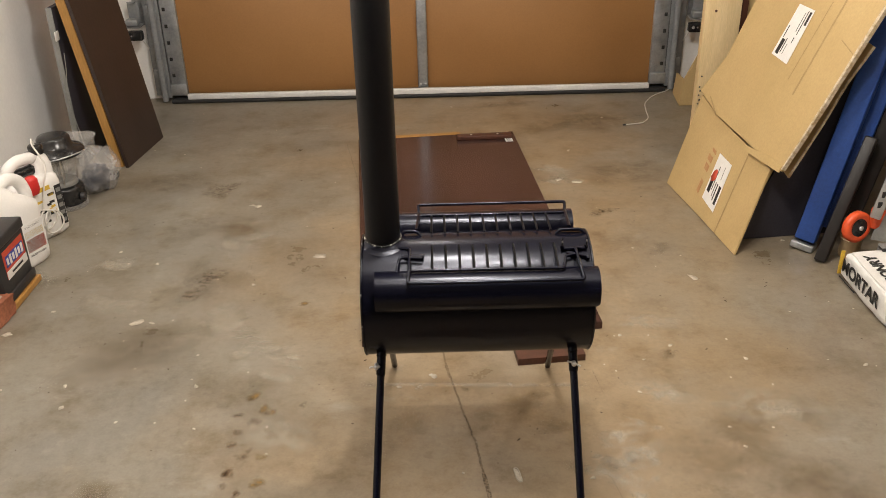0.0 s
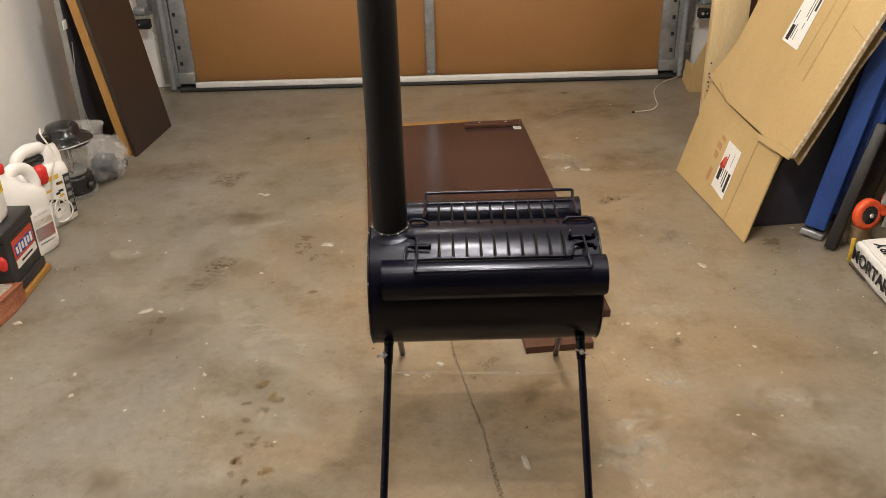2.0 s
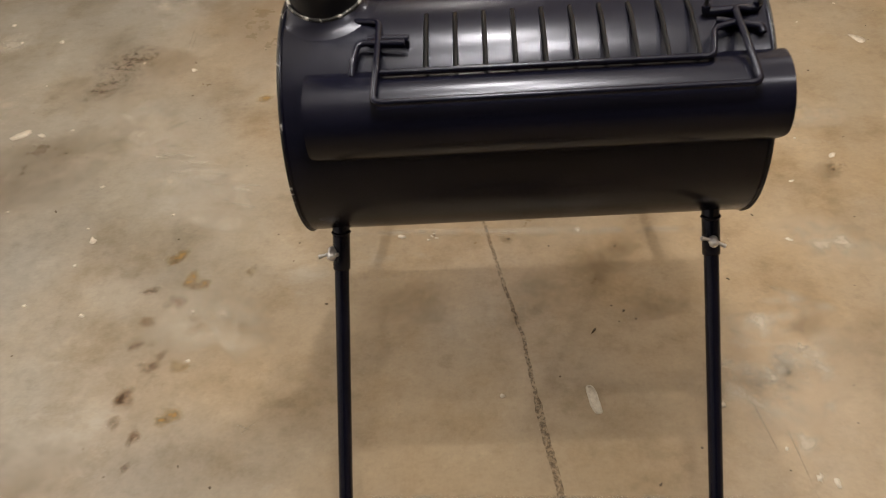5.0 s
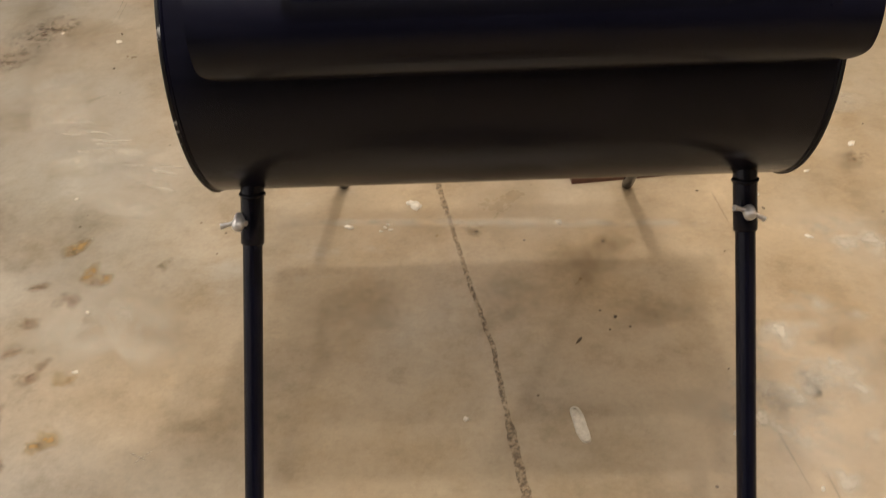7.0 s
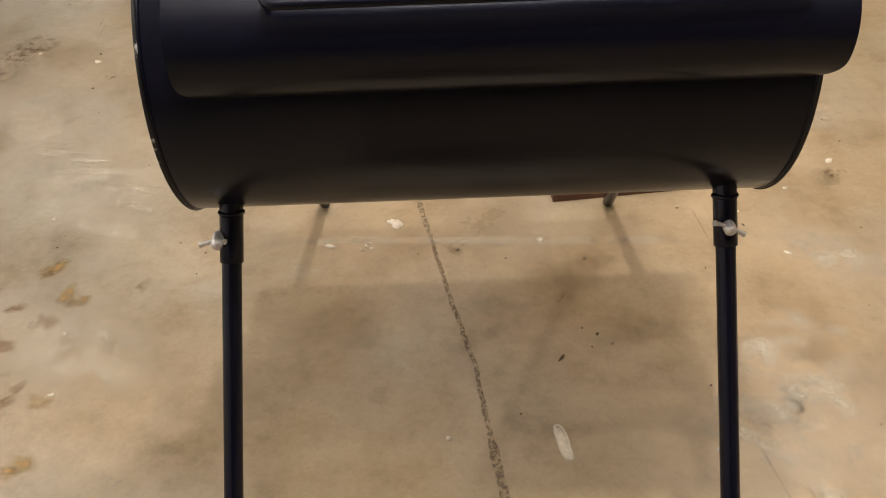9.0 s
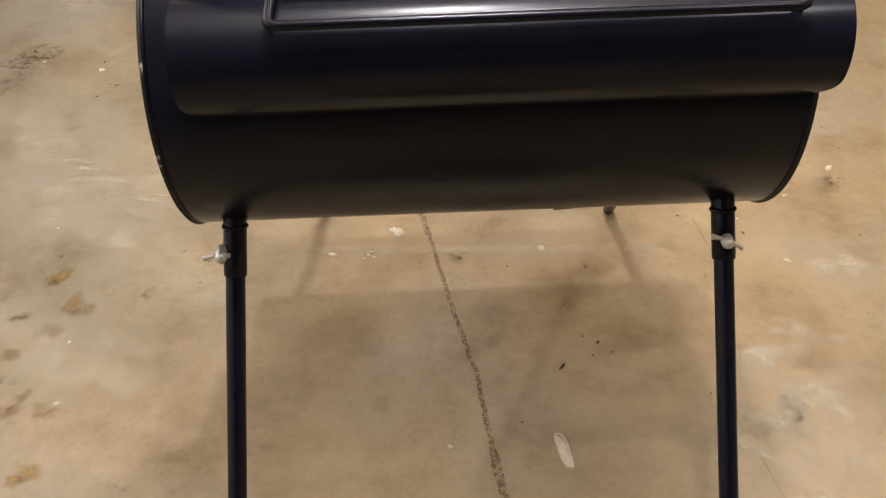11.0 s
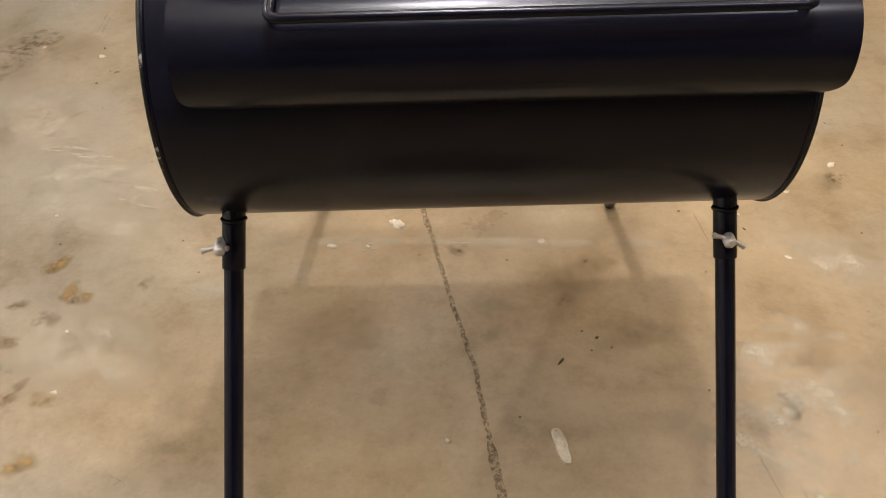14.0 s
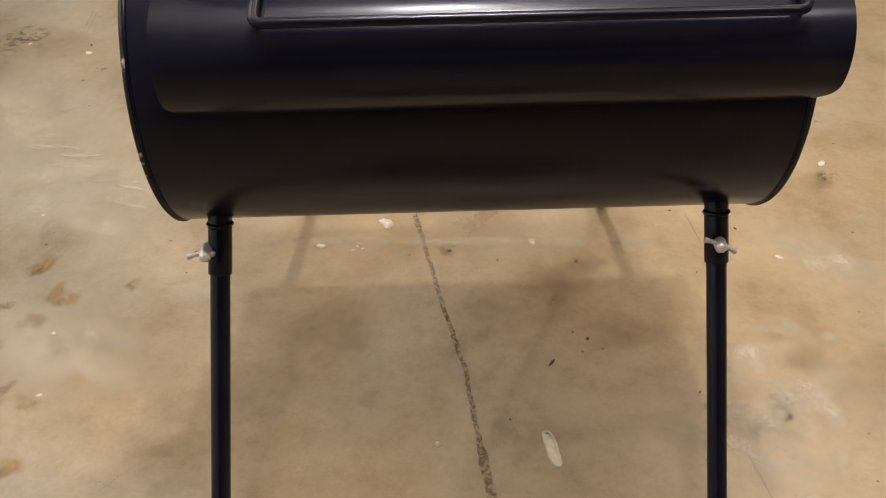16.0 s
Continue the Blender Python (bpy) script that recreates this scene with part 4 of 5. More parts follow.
part("seam_strip", box((0.012, 0.004, 0.075), (1.515, 2.5575, 0.05), 0.0015), YELLOWINK, sack, "yellow-green stitched end strip")

# ---- boards leaning on the west wall ----
dk = thing("brown_door_slab", "tall dark brown door slab leaning on the wall", "panel", (-0.87, 3.76, 0))
part("sheet", slab([(-0.879, 3.588, 0.002), (-0.838, 3.942, 0.002), (-1.155, 3.962, 2.05), (-1.205, 3.60, 2.05)], 0.014), DARKPANEL, dk)
hn = thing("honey_wood_door", "honey-coloured wooden door slab leaning behind the dark panel", "door slab", (-0.95, 3.76, 0))
part("slab", slab([(-0.903, 3.60, 0.002), (-0.862, 3.955, 0.002), (-1.155, 3.985, 2.0), (-1.208, 3.61, 2.0)], 0.036), HONEY, hn)
sl = thing("dark_sheet", "low slate-coloured board with a grey edge standing near the wall", "board", (-1.09, 3.8, 0))
sb = part("sheet", box((0.022, 0.36, 0.622), (-1.074, 3.802, 0.313), 0.002), DARKSHEET, sl)
part("edge_band", box((0.0225, 0.004, 0.622), (-1.0745, 3.6195, 0.313), 0.001), GREY, sb, "grey edge band")
part("paper_tag", box((0.004, 0.034, 0.034), (-1.0605, 3.612, 0.523), 0.001), PAPER, sl, "small white tag")
part("cable", tube(rounded([(-1.045, 3.605, 0.46), (-1.048, 3.60, 0.4), (-1.064, 3.6, 0.3), (-1.058, 3.6, 0.22), (-1.046, 3.6, 0.14), (-1.036, 3.6, 0.004)], 0.05), 0.0018, 6), GREY, sl)


# ---- row of bottles and tools by the west wall ----
def jug(name, place, turn, s, label, front, cap, wide=1.0, flip=1, grip=0.012):
    """A moulded gallon jug: body, shoulder, neck, ring handle and cap, with printed panels on its face."""
    m = Matrix.Translation(place) @ Matrix.Rotation(radians(turn), 4, "Z") @ Matrix.Diagonal((s * wide, s, s, 1))
    ob = thing(name, label, "jug", place, "white plastic jugs")
    body = part("body", loft([(0.05, 0.075, 0.0, 0, 0, 0.6), (0.056, 0.083, 0.008, 0, 0, 0.6), (0.057, 0.084, 0.03, 0, 0, 0.55), (0.056, 0.083, 0.16, 0, 0, 0.55), (0.055, 0.082, 0.185, 0, 0, 0.6),
                              (0.05, 0.066, 0.205, 0, 0.012 * flip, 0.7), (0.042, 0.046, 0.228, 0, 0.028 * flip, 0.8), (0.032, 0.036, 0.25, 0, 0.036 * flip, 0.9), (0.02, 0.022, 0.268, 0, 0.042 * flip, 1), (0.018, 0.018, 0.285, 0, 0.042 * flip, 1)], m), HDPE, ob)
    part("handle", tube([m @ Vector(p) for p in rounded([(0, 0.02 * flip, 0.252), (0, -0.02 * flip, 0.268), (0, -0.062 * flip, 0.245), (0, -0.076 * flip, 0.2), (0, -0.07 * flip, 0.17)], 0.03, 6)], [grip * s] * 23, 12), HDPE, body)
    part("cap", lathe([(0.0205, 0.274), (0.0215, 0.277), (0.0215, 0.295), (0.018, 0.299)], 24, m @ Matrix.Translation((0, 0.042 * flip, 0))), cap, ob, "screw cap")
    for y0, y1, z0, z1, ink in front:
        part("print", box((0.0012, y1 - y0, z1 - z0), (0.0568, (y0 + y1) / 2, (z0 + z1) / 2), 0, m), ink, body)
    return ob


a = thing("spray_jug", "white plastic jug with an arched handle and coiled white hose", "jug", (-0.99, 2.995, 0.001), "white plastic jugs")
JA = Matrix.Translation((-0.993, 2.992, 0.001)) @ Matrix.Rotation(radians(-30), 4, "Z")
ab = part("body", loft([(0.05, 0.078, 0.0, 0, 0, 0.55), (0.056, 0.087, 0.008, 0, 0, 0.5), (0.057, 0.088, 0.03, 0, 0, 0.45), (0.056, 0.087, 0.175, 0, 0, 0.45), (0.052, 0.084, 0.198, 0, 0, 0.5), (0.036, 0.07, 0.212, 0, 0, 0.6)], JA), HDPE, a)
part("handle", tube([JA @ Vector(p) for p in rounded([(0, -0.066, 0.185), (0, -0.072, 0.25), (0, -0.03, 0.272), (0, 0.05, 0.262)], 0.03, 5)], 0.019, 14), HDPE, ab)
part("spout", loft([(0.036, 0.034, 0.19, 0, 0.05, 0.6), (0.032, 0.032, 0.235, 0, 0.052, 0.65), (0.024, 0.026, 0.262, 0, 0.052, 0.8), (0.018, 0.018, 0.272, 0, 0.052, 1), (0.018, 0.018, 0.28, 0, 0.052, 1)], JA), HDPE, ab)
part("cap", lathe([(0.0225, 0.272), (0.0235, 0.276), (0.0235, 0.298), (0.019, 0.302)], 24, JA @ Matrix.Translation((0, 0.052, 0))), GLOSSBLACK, a, "black screw cap")
for y0, y1, z0, z1, ink in ((-0.06, 0.045, 0.045, 0.165, PAPER), (0.045, 0.07, 0.03, 0.17, INK), (-0.055, 0.03, 0.165, 0.18, YELLOWINK)):
    part("print", box((0.0012, y1 - y0, z1 - z0), (0.0568, (y0 + y1) / 2, (z0 + z1) / 2), 0, JA), ink, ab)
for k in range(5):
    part("print", box((0.0008, 0.016, 0.014), (0.0578, 0.0575, 0.045 + 0.027 * k), 0, JA), GREY, ab)
for k in range(14):
    y, z = -0.05 + 0.085 * random.random(), 0.06 + 0.09 * random.random()
    part("print", box((0.001, 0.012 + 0.015 * random.random(), 0.008), (0.0578, y, z), 0, JA), INK if k % 3 else YELLOWINK, a)
for k in range(3):
    r, c = 0.022 + 0.006 * k, Vector((0.066 + 0.004 * k, -0.02 + 0.012 * k, 0.085 - 0.012 * k))
    part("hose_coil", tube([JA @ (c + Vector((0.006 * math.sin(2 * t + k), r * math.cos(t), r * 1.2 * math.sin(t)))) for t in (j * math.pi / 12 for j in range(24))], 0.003, 6, True), CORD, a, "coiled white hose")
part("hose", tube(rounded([JA @ Vector(p) for p in ((0.0, 0.05, 0.302), (0.0, 0.045, 0.325), (0.03, 0.02, 0.318), (0.07, 0.03, 0.25), (0.072, 0.0, 0.19), (0.066, -0.02, 0.1))], 0.04), 0.003, 6), CORD, a)
tr = part("trigger_sprayer", box((0.034, 0.085, 0.03), (0.0, -0.01, 0.228), 0.01, JA), GLOSSBLACK, a, "black trigger sprayer")
part("trigger", loft([(0.012, 0.016, 0.0, 0, 0, 0.8), (0.018, 0.022, 0.015, 0, 0, 0.8), (0.018, 0.02, 0.05, 0, 0, 0.8), (0.01, 0.012, 0.062, 0, 0, 0.9)], JA @ Matrix.Translation((0.064, -0.035, 0.172))), REDCAP, tr, "red trigger grip")

jug("weed_jug", (-0.972, 2.778, 0.001), -22, 1.05, "white plastic jug with a red and yellow label", [(-0.02, 0.06, 0.03, 0.14, PAPER), (-0.015, 0.055, 0.05, 0.09, REDINK), (-0.015, 0.055, 0.095, 0.115, YELLOWINK), (-0.01, 0.05, 0.125, 0.132, INK), (-0.01, 0.05, 0.036, 0.042, INK)], REDCAP, 1.0, -1, 0.019)

bat = thing("car_battery", "black car battery with a red and blue label", "battery", (-0.98, 2.6, 0))
part("case", box((0.166, 0.186, 0.165), (-0.963, 2.566, 0.1035), 0.006), CASE, bat)
lid = part("lid", box((0.174, 0.194, 0.032), (-0.963, 2.566, 0.202), 0.005), CASE, bat)
part("ledge", box((0.178, 0.196, 0.03), (-0.963, 2.566, 0.036), 0.006), CASE, bat)
for y in (2.52, 2.61):
    part("terminal", lathe([(0.0095, 0.217), (0.0085, 0.232)], 16, Matrix.Translation((-1.02, y, 0))), BRIGHT, lid)
lb = part("label", box((0.0015, 0.13, 0.085), (-0.8795, 2.575, 0.13), 0), REDINK, bat, "red label with white and blue bands")
part("print", box((0.001, 0.13, 0.024), (-0.8780, 2.575, 0.0995), 0), PAPER, lb)
part("print", box((0.001, 0.112, 0.034), (-0.8780, 2.575, 0.138), 0.0), BLUEINK, lb)
for k in range(6):
    part("print", box((0.001, 0.011, 0.02 + 0.008 * (k % 2)), (-0.8771, 2.528 + 0.0185 * k, 0.138), 0.0), PAPER, lb)
part("print", box((0.001, 0.07, 0.006), (-0.8771, 2.575, 0.0995), 0.0), INK, lb)
part("red_clamp", loft([(0.008, 0.008, 0, 0, 0, 0.8), (0.012, 0.011, 0.012, 0, 0, 0.8), (0.011, 0.01, 0.03, 0, 0, 0.9), (0.004, 0.004, 0.04, 0, 0, 1)], Matrix.Translation((-0.892, 2.462, 0.11))), REDCAP, bat, "red plastic terminal cover")
strip = thing("wood_strip", "thin honey-coloured wood strip under the battery", "wood", (-0.97, 2.6, 0))
part("strip", box((0.19, 0.215, 0.018), (-0.963, 2.566, 0.01), 0.002), HONEY, strip)
jug("small_jug", (-0.955, 2.555, 0.219), 5, 0.75, "white plastic bottle with a yellow label standing on the battery", [(-0.05, 0.05, 0.1, 0.17, YELLOWINK), (-0.04, 0.03, 0.115, 0.13, INK), (-0.04, 0.04, 0.14, 0.15, REDINK)], YELLOWINK, 1.2)

# lantern
LX, LY = -0.993, 3.235
lan = thing("camp_lantern", "black camping lantern with a clear globe and wire handle", "lantern", (LX, LY, 0))
T = Matrix.Translation((LX, LY, 0))
part("foot_ring", lathe([(0.072, 0.001), (0.075, 0.004), (0.074, 0.016), (0.068, 0.018)], 36, T), CLEAR, lan)
part("base", lathe([(0.066, 0.016), (0.069, 0.02), (0.068, 0.072), (0.064, 0.08), (0.05, 0.085)], 36, T), GLOSSBLACK, lan)
part("collar", lathe([(0.05, 0.084), (0.052, 0.088), (0.047, 0.102), (0.04, 0.104)], 32, T), GREY, lan)
part("globe", lathe([(0.046, 0.1), (0.058, 0.112), (0.06, 0.145), (0.058, 0.18), (0.052, 0.195)], 32, T, cap=False), CLEAR, lan)
part("reflector", lathe([(0.012, 0.1), (0.014, 0.13), (0.012, 0.18), (0.03, 0.195)], 20, T), CHROME, lan)
for k in range(4):
    t = k * math.pi / 2 + 0.5
    part("stay", tube([(LX + 0.054 * math.cos(t), LY + 0.054 * math.sin(t), 0.1), (LX + 0.058 * math.cos(t), LY + 0.058 * math.sin(t), 0.2)], 0.003, 6), CHROME, lan)
part("cap", lathe([(0.05, 0.19), (0.088, 0.198), (0.096, 0.208), (0.09, 0.217), (0.066, 0.228), (0.058, 0.232), (0.056, 0.256), (0.05, 0.264), (0.03, 0.268)], 36, T), GLOSSBLACK, lan)
part("wire_handle", tube([(LX + 0.1 * math.cos(t), LY - 0.1 * math.sin(t), 0.209 + 0.004 * math.sin(3 * t)) for t in (j * math.pi / 14 for j in range(15))], 0.0024, 6), BRIGHT, lan)
knob_m = Matrix.Translation((LX + 0.066, LY - 0.025, 0.045)) @ pose(0, 0, 0, 0, 90)
part("knob", lathe([(0.014, 0), (0.013, 0.012), (0.01, 0.015)], 16, knob_m), CASE, lan)

# clear tub and a plastic bag with dark cloth
tub = thing("clear_tub", "clear plastic tub standing behind the lantern", "tub", (-1.03, 3.4, 0))
part("body", loft([(0.06, 0.08, 0.001, -1.02, 3.4, 0.6), (0.075, 0.095, 0.1, -1.02, 3.4, 0.6), (0.085, 0.105, 0.18, -1.02, 3.4, 0.6), (0.09, 0.11, 0.186, -1.02, 3.4, 0.6)]), CLEAR, tub)
pb = thing("plastic_bag", "crumpled clear plastic bag with dark cloth inside", "plastic bag", (-0.95, 3.37, 0))
for name, r, h, mm, amp, c in (("film", 0.12, 0.16, FILM, 0.22, (-0.935, 3.375)), ("cloth", 0.066, 0.095, DARKCLOTH, 0.3, (-0.93, 3.37))):
    bm = bmesh.new()
    bmesh.ops.create_icosphere(bm, subdivisions=4, radius=1)
    for v in bm.verts:
        d = v.co.normalized()
        k = 1 + amp * noise.noise(d * 2.2 + Vector((3, 0, 0))) + 0.14 * abs(noise.noise(d * 6.5)) - 0.06
        v.co = Vector((c[0] + d.x * r * 0.78 * k, c[1] + d.y * r * k, max(0.002, h * 0.5 + d.z * h * 0.55 * k)))
    part(name, bm, mm, pb)
tb2 = thing("black_tube", "short black plastic tube on the floor beside the bag", "tube", (-0.9, 3.44, 0))
part("body", tube([(-0.965, 3.5, 0.02), (-0.89, 3.47, 0.02)], 0.018, 14), CASE, tb2)

# brick with wires
br = thing("brick", "worn red brick with old mortar on top", "brick", (-0.93, 2.4, 0))
bm = bmesh.new()
bmesh.ops.create_cube(bm, size=1)
bmesh.ops.subdivide_edges(bm, edges=bm.edges, cuts=7, use_grid_fill=True)
for v in bm.verts:
    q = v.co.copy()
    n = 0.006 * noise.noise(q * 5) + 0.003 * noise.noise(q * 13)
    v.co = Matrix.Rotation(radians(-8), 3, "Z") @ Vector((q.x * 0.1 + n, q.y * 0.2 + n, q.z * 0.06 + (n if q.z > -0.4 else 0))) + Vector((-0.925, 2.385, 0.0315))
part("body", bm, BRICK, br)
bm = bmesh.new()
bmesh.ops.create_grid(bm, x_segments=10, y_segments=18, size=0.5)
for v in bm.verts:
    q = v.co.copy()
    v.co = Matrix.Rotation(radians(-8), 3, "Z") @ Vector((q.x * 0.085, q.y * 0.18, 0)) + Vector((-0.927, 2.385, 0.0655 + 0.006 * noise.noise(q * 9) - 0.02 * (max(abs(q.x), abs(q.y)) > 0.49)))
part("mortar", bm, MORTARDUST, br, "crust of old grey mortar")
wr = thing("loose_wires", "tangle of thin wires with a blue connector on the brick", "wires", (-0.93, 2.42, 0.066))
for k in range(3):
    part("wire", tube([(-0.945 + 0.03 * math.sin(t + k) + 0.01 * k, 2.43 + 0.035 * math.cos(t * 1.3 + k), 0.079 + 0.02 * abs(math.sin(t * 0.8 + k))) for t in (j * 0.35 for j in range(14))], 0.0018, 6), CORD if k == 0 else RUBBER, wr)
part("connector", box((0.03, 0.04, 0.022), (-0.945, 2.38, 0.081), 0.005), BLUE, wr, "blue plastic connector")

# cable by the door
cb = thing("white_cable", "thin white cable trailing on the floor by the door track", "cable", (1.3, 4.2, 0))
part("cable", tube(rounded([(1.172, 3.95, 0.003), (1.20, 3.958, 0.003), (1.25, 3.968, 0.003), (1.292, 4.03, 0.003), (1.30, 4.12, 0.003), (1.318, 4.24, 0.003), (1.37, 4.34, 0.003), (1.424, 4.40, 0.003), (1.48, 4.44, 0.003), (1.53, 4.52, 0.03), (1.6, 4.55, 0.06)], 0.04), 0.0024, 6), CORD, cb)
part("plug_end", box((0.014, 0.008, 0.006), (1.166, 3.949, 0.0035), 0.0015), RUBBER, cb)

# ---- marks on the floor ----
STEPS = [(-0.14, 1.975, 0.013), (-0.094, 1.952, 0.015), (-0.106, 1.946, 0.01), (-0.129, 1.913, 0.014), (-0.134, 1.87, 0.013), (-0.093, 1.845, 0.012), (-0.105, 1.829, 0.014), (-0.122, 1.777, 0.017), (-0.132, 1.772, 0.012), (-0.126, 1.735, 0.012), (-0.092, 1.713, 0.01), (-0.097, 1.705, 0.008), (-0.091, 1.667, 0.008)]
YELLOWS = [(-0.111, 2.05, 0.017), (-0.12, 2.035, 0.01), (-0.082, 1.993, 0.019), (-0.064, 1.984, 0.014), (-0.06, 1.824, 0.014), (-0.055, 1.749, 0.018), (-0.062, 1.735, 0.012), (0.01, 2.009, 0.011), (-0.05, 2.485, 0.016)]
prints = tagged(new("footprint_stains"), "row of rusty brown damp marks on the concrete", "floor stain", kind="stuff")
for x, y, r in STEPS:
    part("blot", splat(x, y, r * 1.2, r * 0.9, random.random() * 3, 0.0006, 18, 0.5, soft=True), FOOTPRINT, prints)
for x, y, r in YELLOWS:
    part("blot", splat(x, y, r * 1.2, r * 0.9, random.random() * 3, 0.0005, 18, 0.6, soft=True), YELLOWSPOT, prints)
more = tagged(new("stains_and_shadow"), "soft brown stains and a painted shadow patch on the concrete", "floor stain", kind="stuff")
for x, y, rx, ry in ((0.395, 2.055, 0.009, 0.018), (0.435, 1.937, 0.05, 0.05), (-0.205, 2.407, 0.028, 0.007), (0.788, 1.854, 0.03, 0.025), (0.917, 2.18, 0.03, 0.022),
                     (-0.395, 3.02, 0.13, 0.1), (-0.31, 2.97, 0.11, 0.07), (-0.459, 3.33, 0.09, 0.07), (0.9, 4.05, 0.3, 0.1), (1.07, 3.99, 0.22, 0.13), (1.05, 3.43, 0.26, 0.13), (0.7, 4.3, 0.25, 0.06),
                     (-0.446, 2.26, 0.28, 0.1), (-0.36, 2.6, 0.12, 0.16), (0.963, 1.82, 0.2, 0.1), (1.15, 1.62, 0.25, 0.16), (0.9, 1.42, 0.35, 0.2), (0.899, 3.05, 0.05, 0.03), (1.035, 2.77, 0.06, 0.03),
                     (-0.68, 3.4, 0.2, 0.1), (-0.692, 3.01, 0.024, 0.012), (-0.399, 1.72, 0.05, 0.05), (-0.3, 1.6, 0.2, 0.12), (0.2, 1.85, 0.06, 0.04), (0.26, 1.93, 0.07, 0.05), (0.55, 2.0, 0.06, 0.04), (0.6, 1.9, 0.05, 0.03)):
    part("blot", splat(x, y, rx, ry, random.random(), 0.0003 + 0.00002 * len(more.children), 26, 0.5, soft=True), DIRT, more)
# dark patch before the stove: oil and the drum's shadow painted as one
for x, y, rx, ry in ((0.37, 1.46, 0.17, 0.1), (0.43, 1.38, 0.22, 0.13)):
    part("blot", splat(x, y, rx, ry, 0.1, 0.00075 + 0.00003 * len(more.children), 30, 0.5, soft=True), OILSHADOW, more)
for x, y, rx, ry in ((-0.461, 3.33, 0.08, 0.05), (-0.372, 2.624, 0.06, 0.07), (-0.382, 2.55, 0.05, 0.04), (-0.34, 2.68, 0.04, 0.05), (0.93, 2.186, 0.03, 0.015), (0.9, 3.055, 0.05, 0.02), (0.95, 3.07, 0.05, 0.015)):
    part("speckle", splat(x, y, rx, ry, random.random(), 0.0007, 26, 0.5, soft=True), SPECKS, more)
marks = tagged(new("bands_and_scrapes"), "pale straight bands, scrapes and dark drag marks on the concrete", "floor mark", kind="stuff")


def stroke(a, b, w, material, z=0.0009):
    a, b = Vector((*a, z)), Vector((*b, z))
    side = Vector((0, 0, 1)).cross(b - a).normalized() * w / 2
    bm, last, n = bmesh.new(), None, 24
    fade = bm.verts.layers.float.new("fade")
    for k in range(n + 1):
        p = a.lerp(b, k / n)
        s = side * (0.6 + 0.7 * abs(noise.noise((k * 0.4, a.x * 9, b.y * 9))))
        trio = (bm.verts.new(p - s), bm.verts.new(p), bm.verts.new(p + s))
        trio[1][fade] = min(1.0, 0.2 + min(k, n - k) / 5)
        if last:
            bm.faces.new((last[0], last[1], trio[1], trio[0]))
            bm.faces.new((last[1], last[2], trio[2], trio[1]))
        last = trio
    part("stroke", bm, material, marks)


# two long pale bands across the floor, before and behind the stove
stroke((0.2, 1.614), (0.66, 1.598), 0.016, LINEMARK)
stroke((0.14, 2.085), (0.7, 2.055), 0.03, LINEMARK)
stroke((0.715, 2.12), (0.726, 2.02), 0.004, DARKMARK)
stroke((0.72, 1.7), (0.735, 1.55), 0.004, DARKMARK)
for x, y, r in ((-0.144, 2.247, 0.05), (-0.054, 2.205, 0.04), (-0.071, 2.127, 0.035), (0.716, 1.77, 0.04), (0.7, 1.745, 0.06), (0.816, 3.373, 0.05), (-0.25, 2.4, 0.07), (0.868, 2.018, 0.06), (-0.03, 1.9, 0.09), (-0.3, 2.9, 0.08), (-0.6, 2.5, 0.08), (0.77, 1.80, 0.045), (0.74, 1.86, 0.04), (0.79, 1.90, 0.03), (-0.665, 2.748, 0.06), (-0.91, 2.69, 0.07), (0.79, 3.45, 0.07), (0.8, 3.34, 0.06), (0.9, 2.34, 0.06), (1.11, 1.95, 0.1)):
    part("pale_blot", splat(x, y, r * 1.5, r * 0.8, random.random() * 1.5 - 0.9, 0.00085, 24, 0.7, soft=True), LINEMARK, marks)
stroke((-0.25, 2.78), (-0.245, 2.67), 0.004, LINEMARK)
stroke((-0.24, 2.76), (-0.238, 2.69), 0.003, LINEMARK)
stroke((0.045, 1.71), (0.068, 1.735), 0.003, LINEMARK)
stroke((0.04, 1.725), (0.06, 1.715), 0.003, LINEMARK)
stroke((-0.108, 2.1), (-0.084, 2.122), 0.0025, DARKMARK)
stroke((0.69, 1.73), (0.702, 1.66), 0.004, DARKMARK)
stroke((0.325, 1.535), (0.36, 1.558), 0.003, LINEMARK)
stroke((0.37, 1.563), (0.435, 1.566), 0.0035, LINEMARK)
stroke((0.435, 1.566), (0.48, 1.555), 0.003, LINEMARK)
stroke((-0.35, 2.35), (-0.25, 2.4), 0.004, LINEMARK)
# a fan of short, wavy broom scrapes
for k in range(30):
    u, v = random.random(), random.random()
    x, y = -0.225 + 0.2 * u, 2.345 - 0.15 * u - 0.07 * v + 0.03
    reach, tilt = 0.012 + 0.016 * random.random(), -0.35 + 0.3 * random.random()
    stroke((x - reach * math.cos(tilt), y - reach * math.sin(tilt)), (x + reach * math.cos(tilt), y + reach * math.sin(tilt)), 0.006 + 0.004 * random.random(), LINEMARK, 0.0010 + 0.00001 * k)
# cluster of small pale blots beside the stove's foot
for k in range(16):
    x, y, r = random.gauss(0.735, 0.028), random.gauss(1.795, 0.04), 0.008 + 0.014 * random.random()
    part("pale_blot", splat(x, y, r * 1.3, r, random.random() * 3, 0.00125 + 0.00001 * k, 18, 0.8, soft=True), LINEMARK, marks)
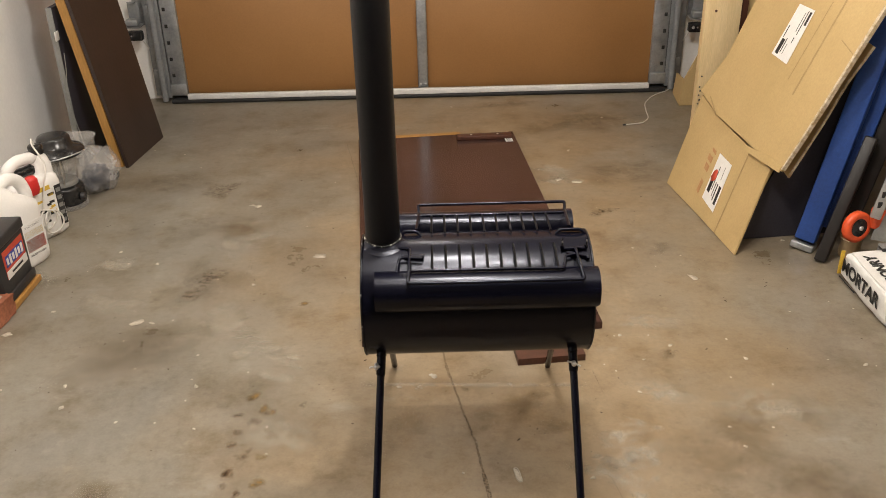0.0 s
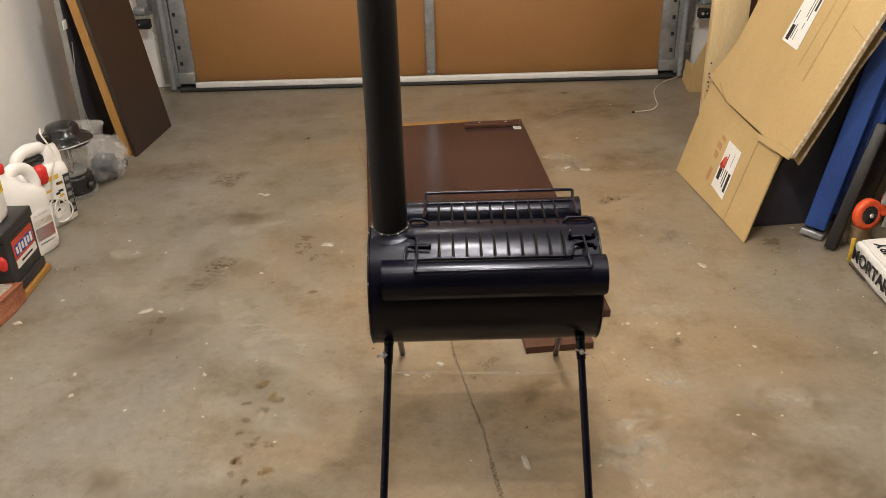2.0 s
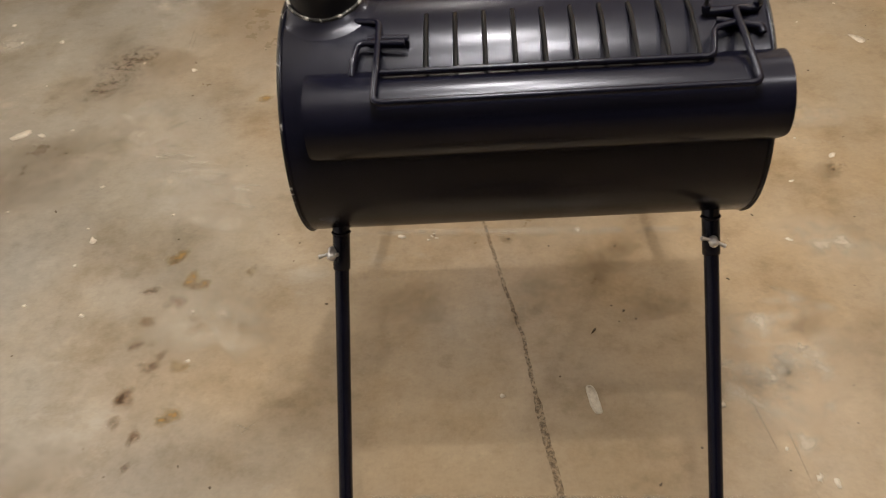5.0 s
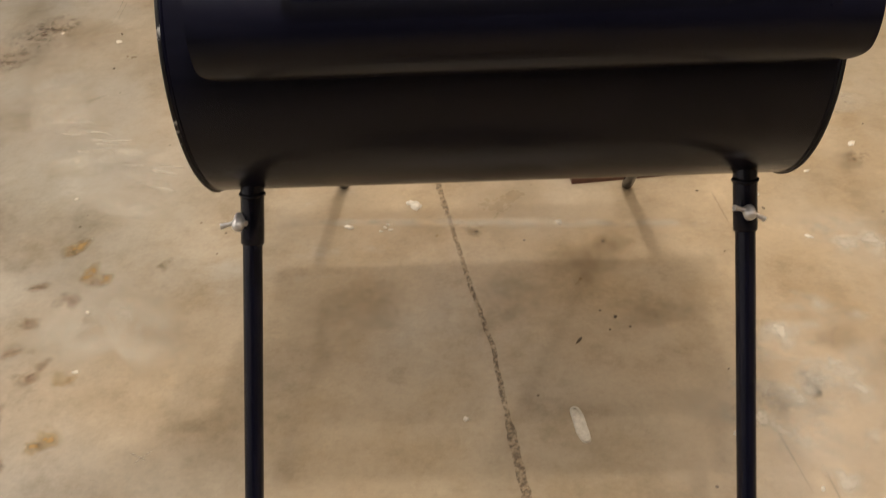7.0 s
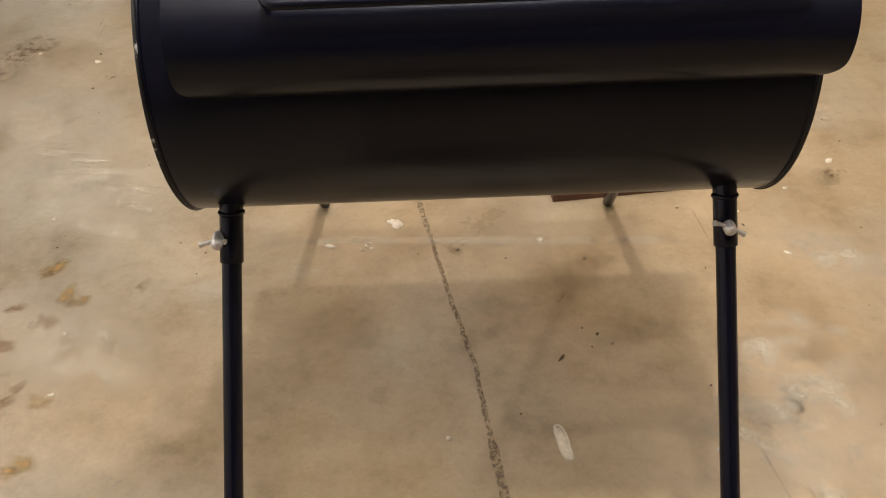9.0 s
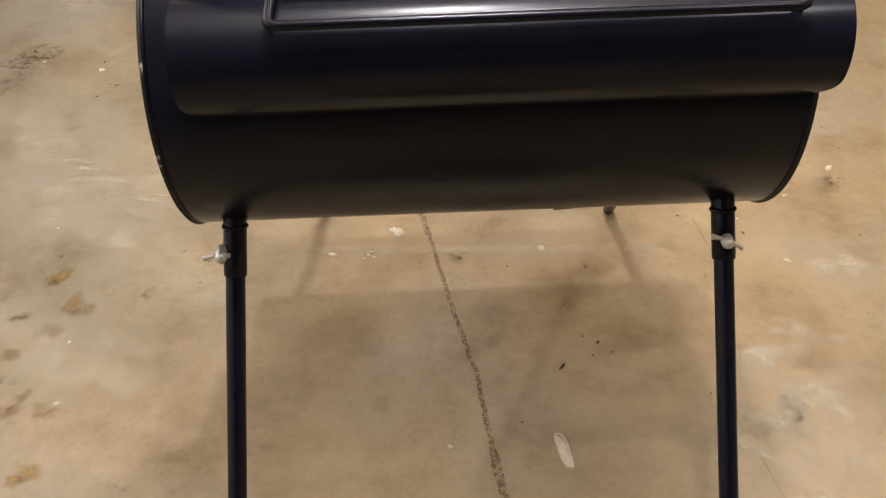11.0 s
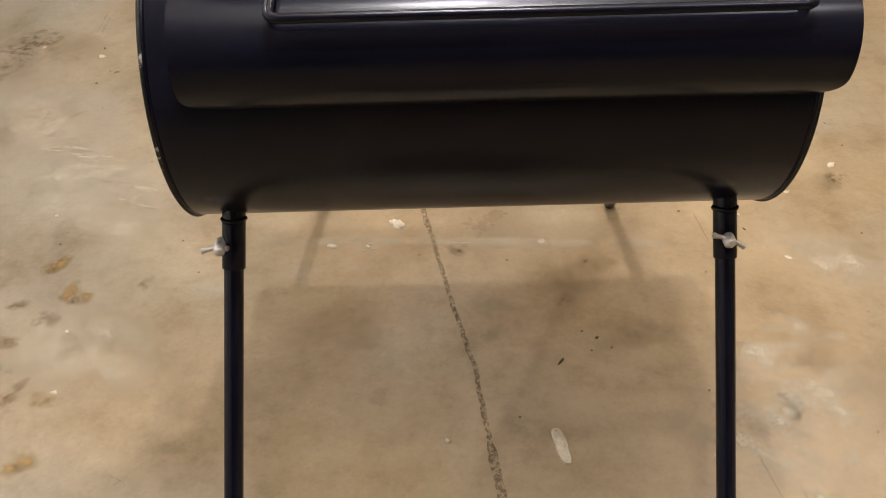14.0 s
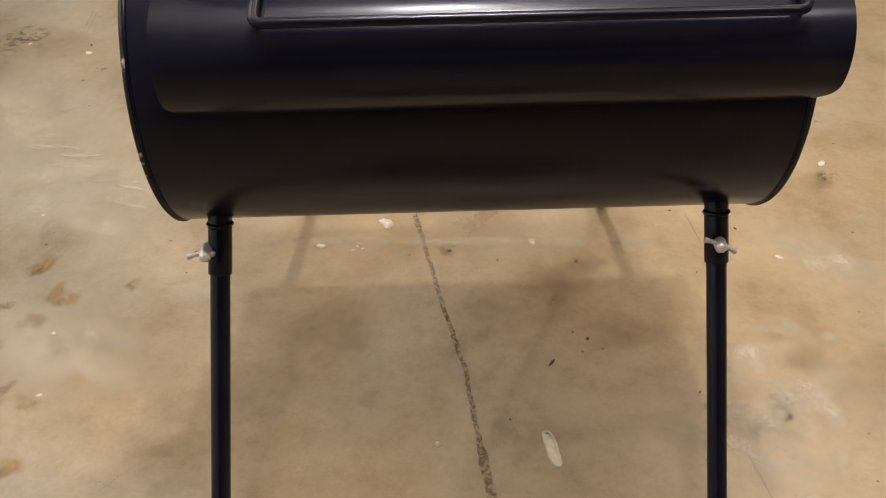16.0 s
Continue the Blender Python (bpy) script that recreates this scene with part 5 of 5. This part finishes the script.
# outline of a worn oval mark
part("oval_mark", tube([(0.495 + 0.0048 * math.copysign(abs(math.cos(t)) ** 0.6, math.cos(t)) - 0.004 * math.sin(t), 1.746 + 0.021 * math.copysign(abs(math.sin(t)) ** 0.7, math.sin(t)), 0.0002) for t in (k * math.pi / 16 for k in range(32))], 0.002, 5, True), LINEMARK2, marks)
part("oval_mark", splat(0.4945, 1.746, 0.006, 0.021, 0.17, 0.0007, 16, 0.2), LINEMARK2, marks)

random.seed(5)
flecks = tagged(new("paint_flecks"), "scattered white paint flecks on the concrete", "debris", kind="stuff")
bm = bmesh.new()
for x, y, r in ((0.322, 2.111, 0.011), (0.315, 2.116, 0.007), (-0.03, 2.78, 0.02), (1.094, 2.579, 0.014), (0.74, 1.624, 0.006), (0.757, 1.617, 0.006), (0.743, 1.525, 0.005), (0.65, 1.73, 0.006), (0.507, 2.069, 0.006), (0.813, 2.025, 0.005), (0.235, 2.07, 0.006), (-0.05, 1.835, 0.004), (-0.492, 2.409, 0.02), (-0.46, 2.40, 0.008), (-0.299, 3.179, 0.018), (-0.32, 3.19, 0.01), (0.86, 3.33, 0.02), (0.8, 3.36, 0.016), (0.88, 3.66, 0.008), (-0.84, 2.36, 0.014), (1.0, 1.817, 0.005), (0.282, 2.068, 0.003), (0.29, 2.063, 0.003), (0.277, 2.06, 0.0025), (0.286, 2.073, 0.002), (0.47, 1.46, 0.008), (0.42, 1.50, 0.006)):
    splat(x, y, r, r * 0.6, random.random() * 3, 0.0, 11, 0.9, bm, 0.0008 + 0.0007 * random.random())
for k in range(100):
    x, y = random.uniform(-0.95, 1.55), random.uniform(1.2, 4.3)
    if k % 2:
        x = random.uniform(-0.95, -0.2) if k % 4 == 1 else random.uniform(0.7, 1.5)
        y = random.uniform(1.5, 2.8)
    r = random.choice((0.0015, 0.002, 0.002, 0.003, 0.005))
    splat(x, y, r * 1.4, r, random.random() * 3, 0.0, 7, 0.8, bm, 0.0008 + 0.0005 * random.random())
part("fleck", bm, CHIP, flecks)
grit = tagged(new("floor_grit"), "dark crumbs of dirt scattered on the concrete", "debris", kind="stuff")
bm = bmesh.new()
for x, y in ((0.553, 1.896), (0.559, 2.028), (0.40, 2.054)):
    splat(x, y, 0.0024, 0.002, 0.4, 0.0, 7, 0.7, bm, 0.0012)
for k in range(150):
    x, y = random.uniform(-0.8, 1.5), random.uniform(1.2, 3.6)
    r = random.choice((0.0007, 0.0009, 0.0011, 0.0016))
    splat(x, y, r * random.uniform(1, 3), r, random.random() * 3, 0.0, 6, 0.8, bm, 0.001)
part("crumb", bm, CRACK, grit)
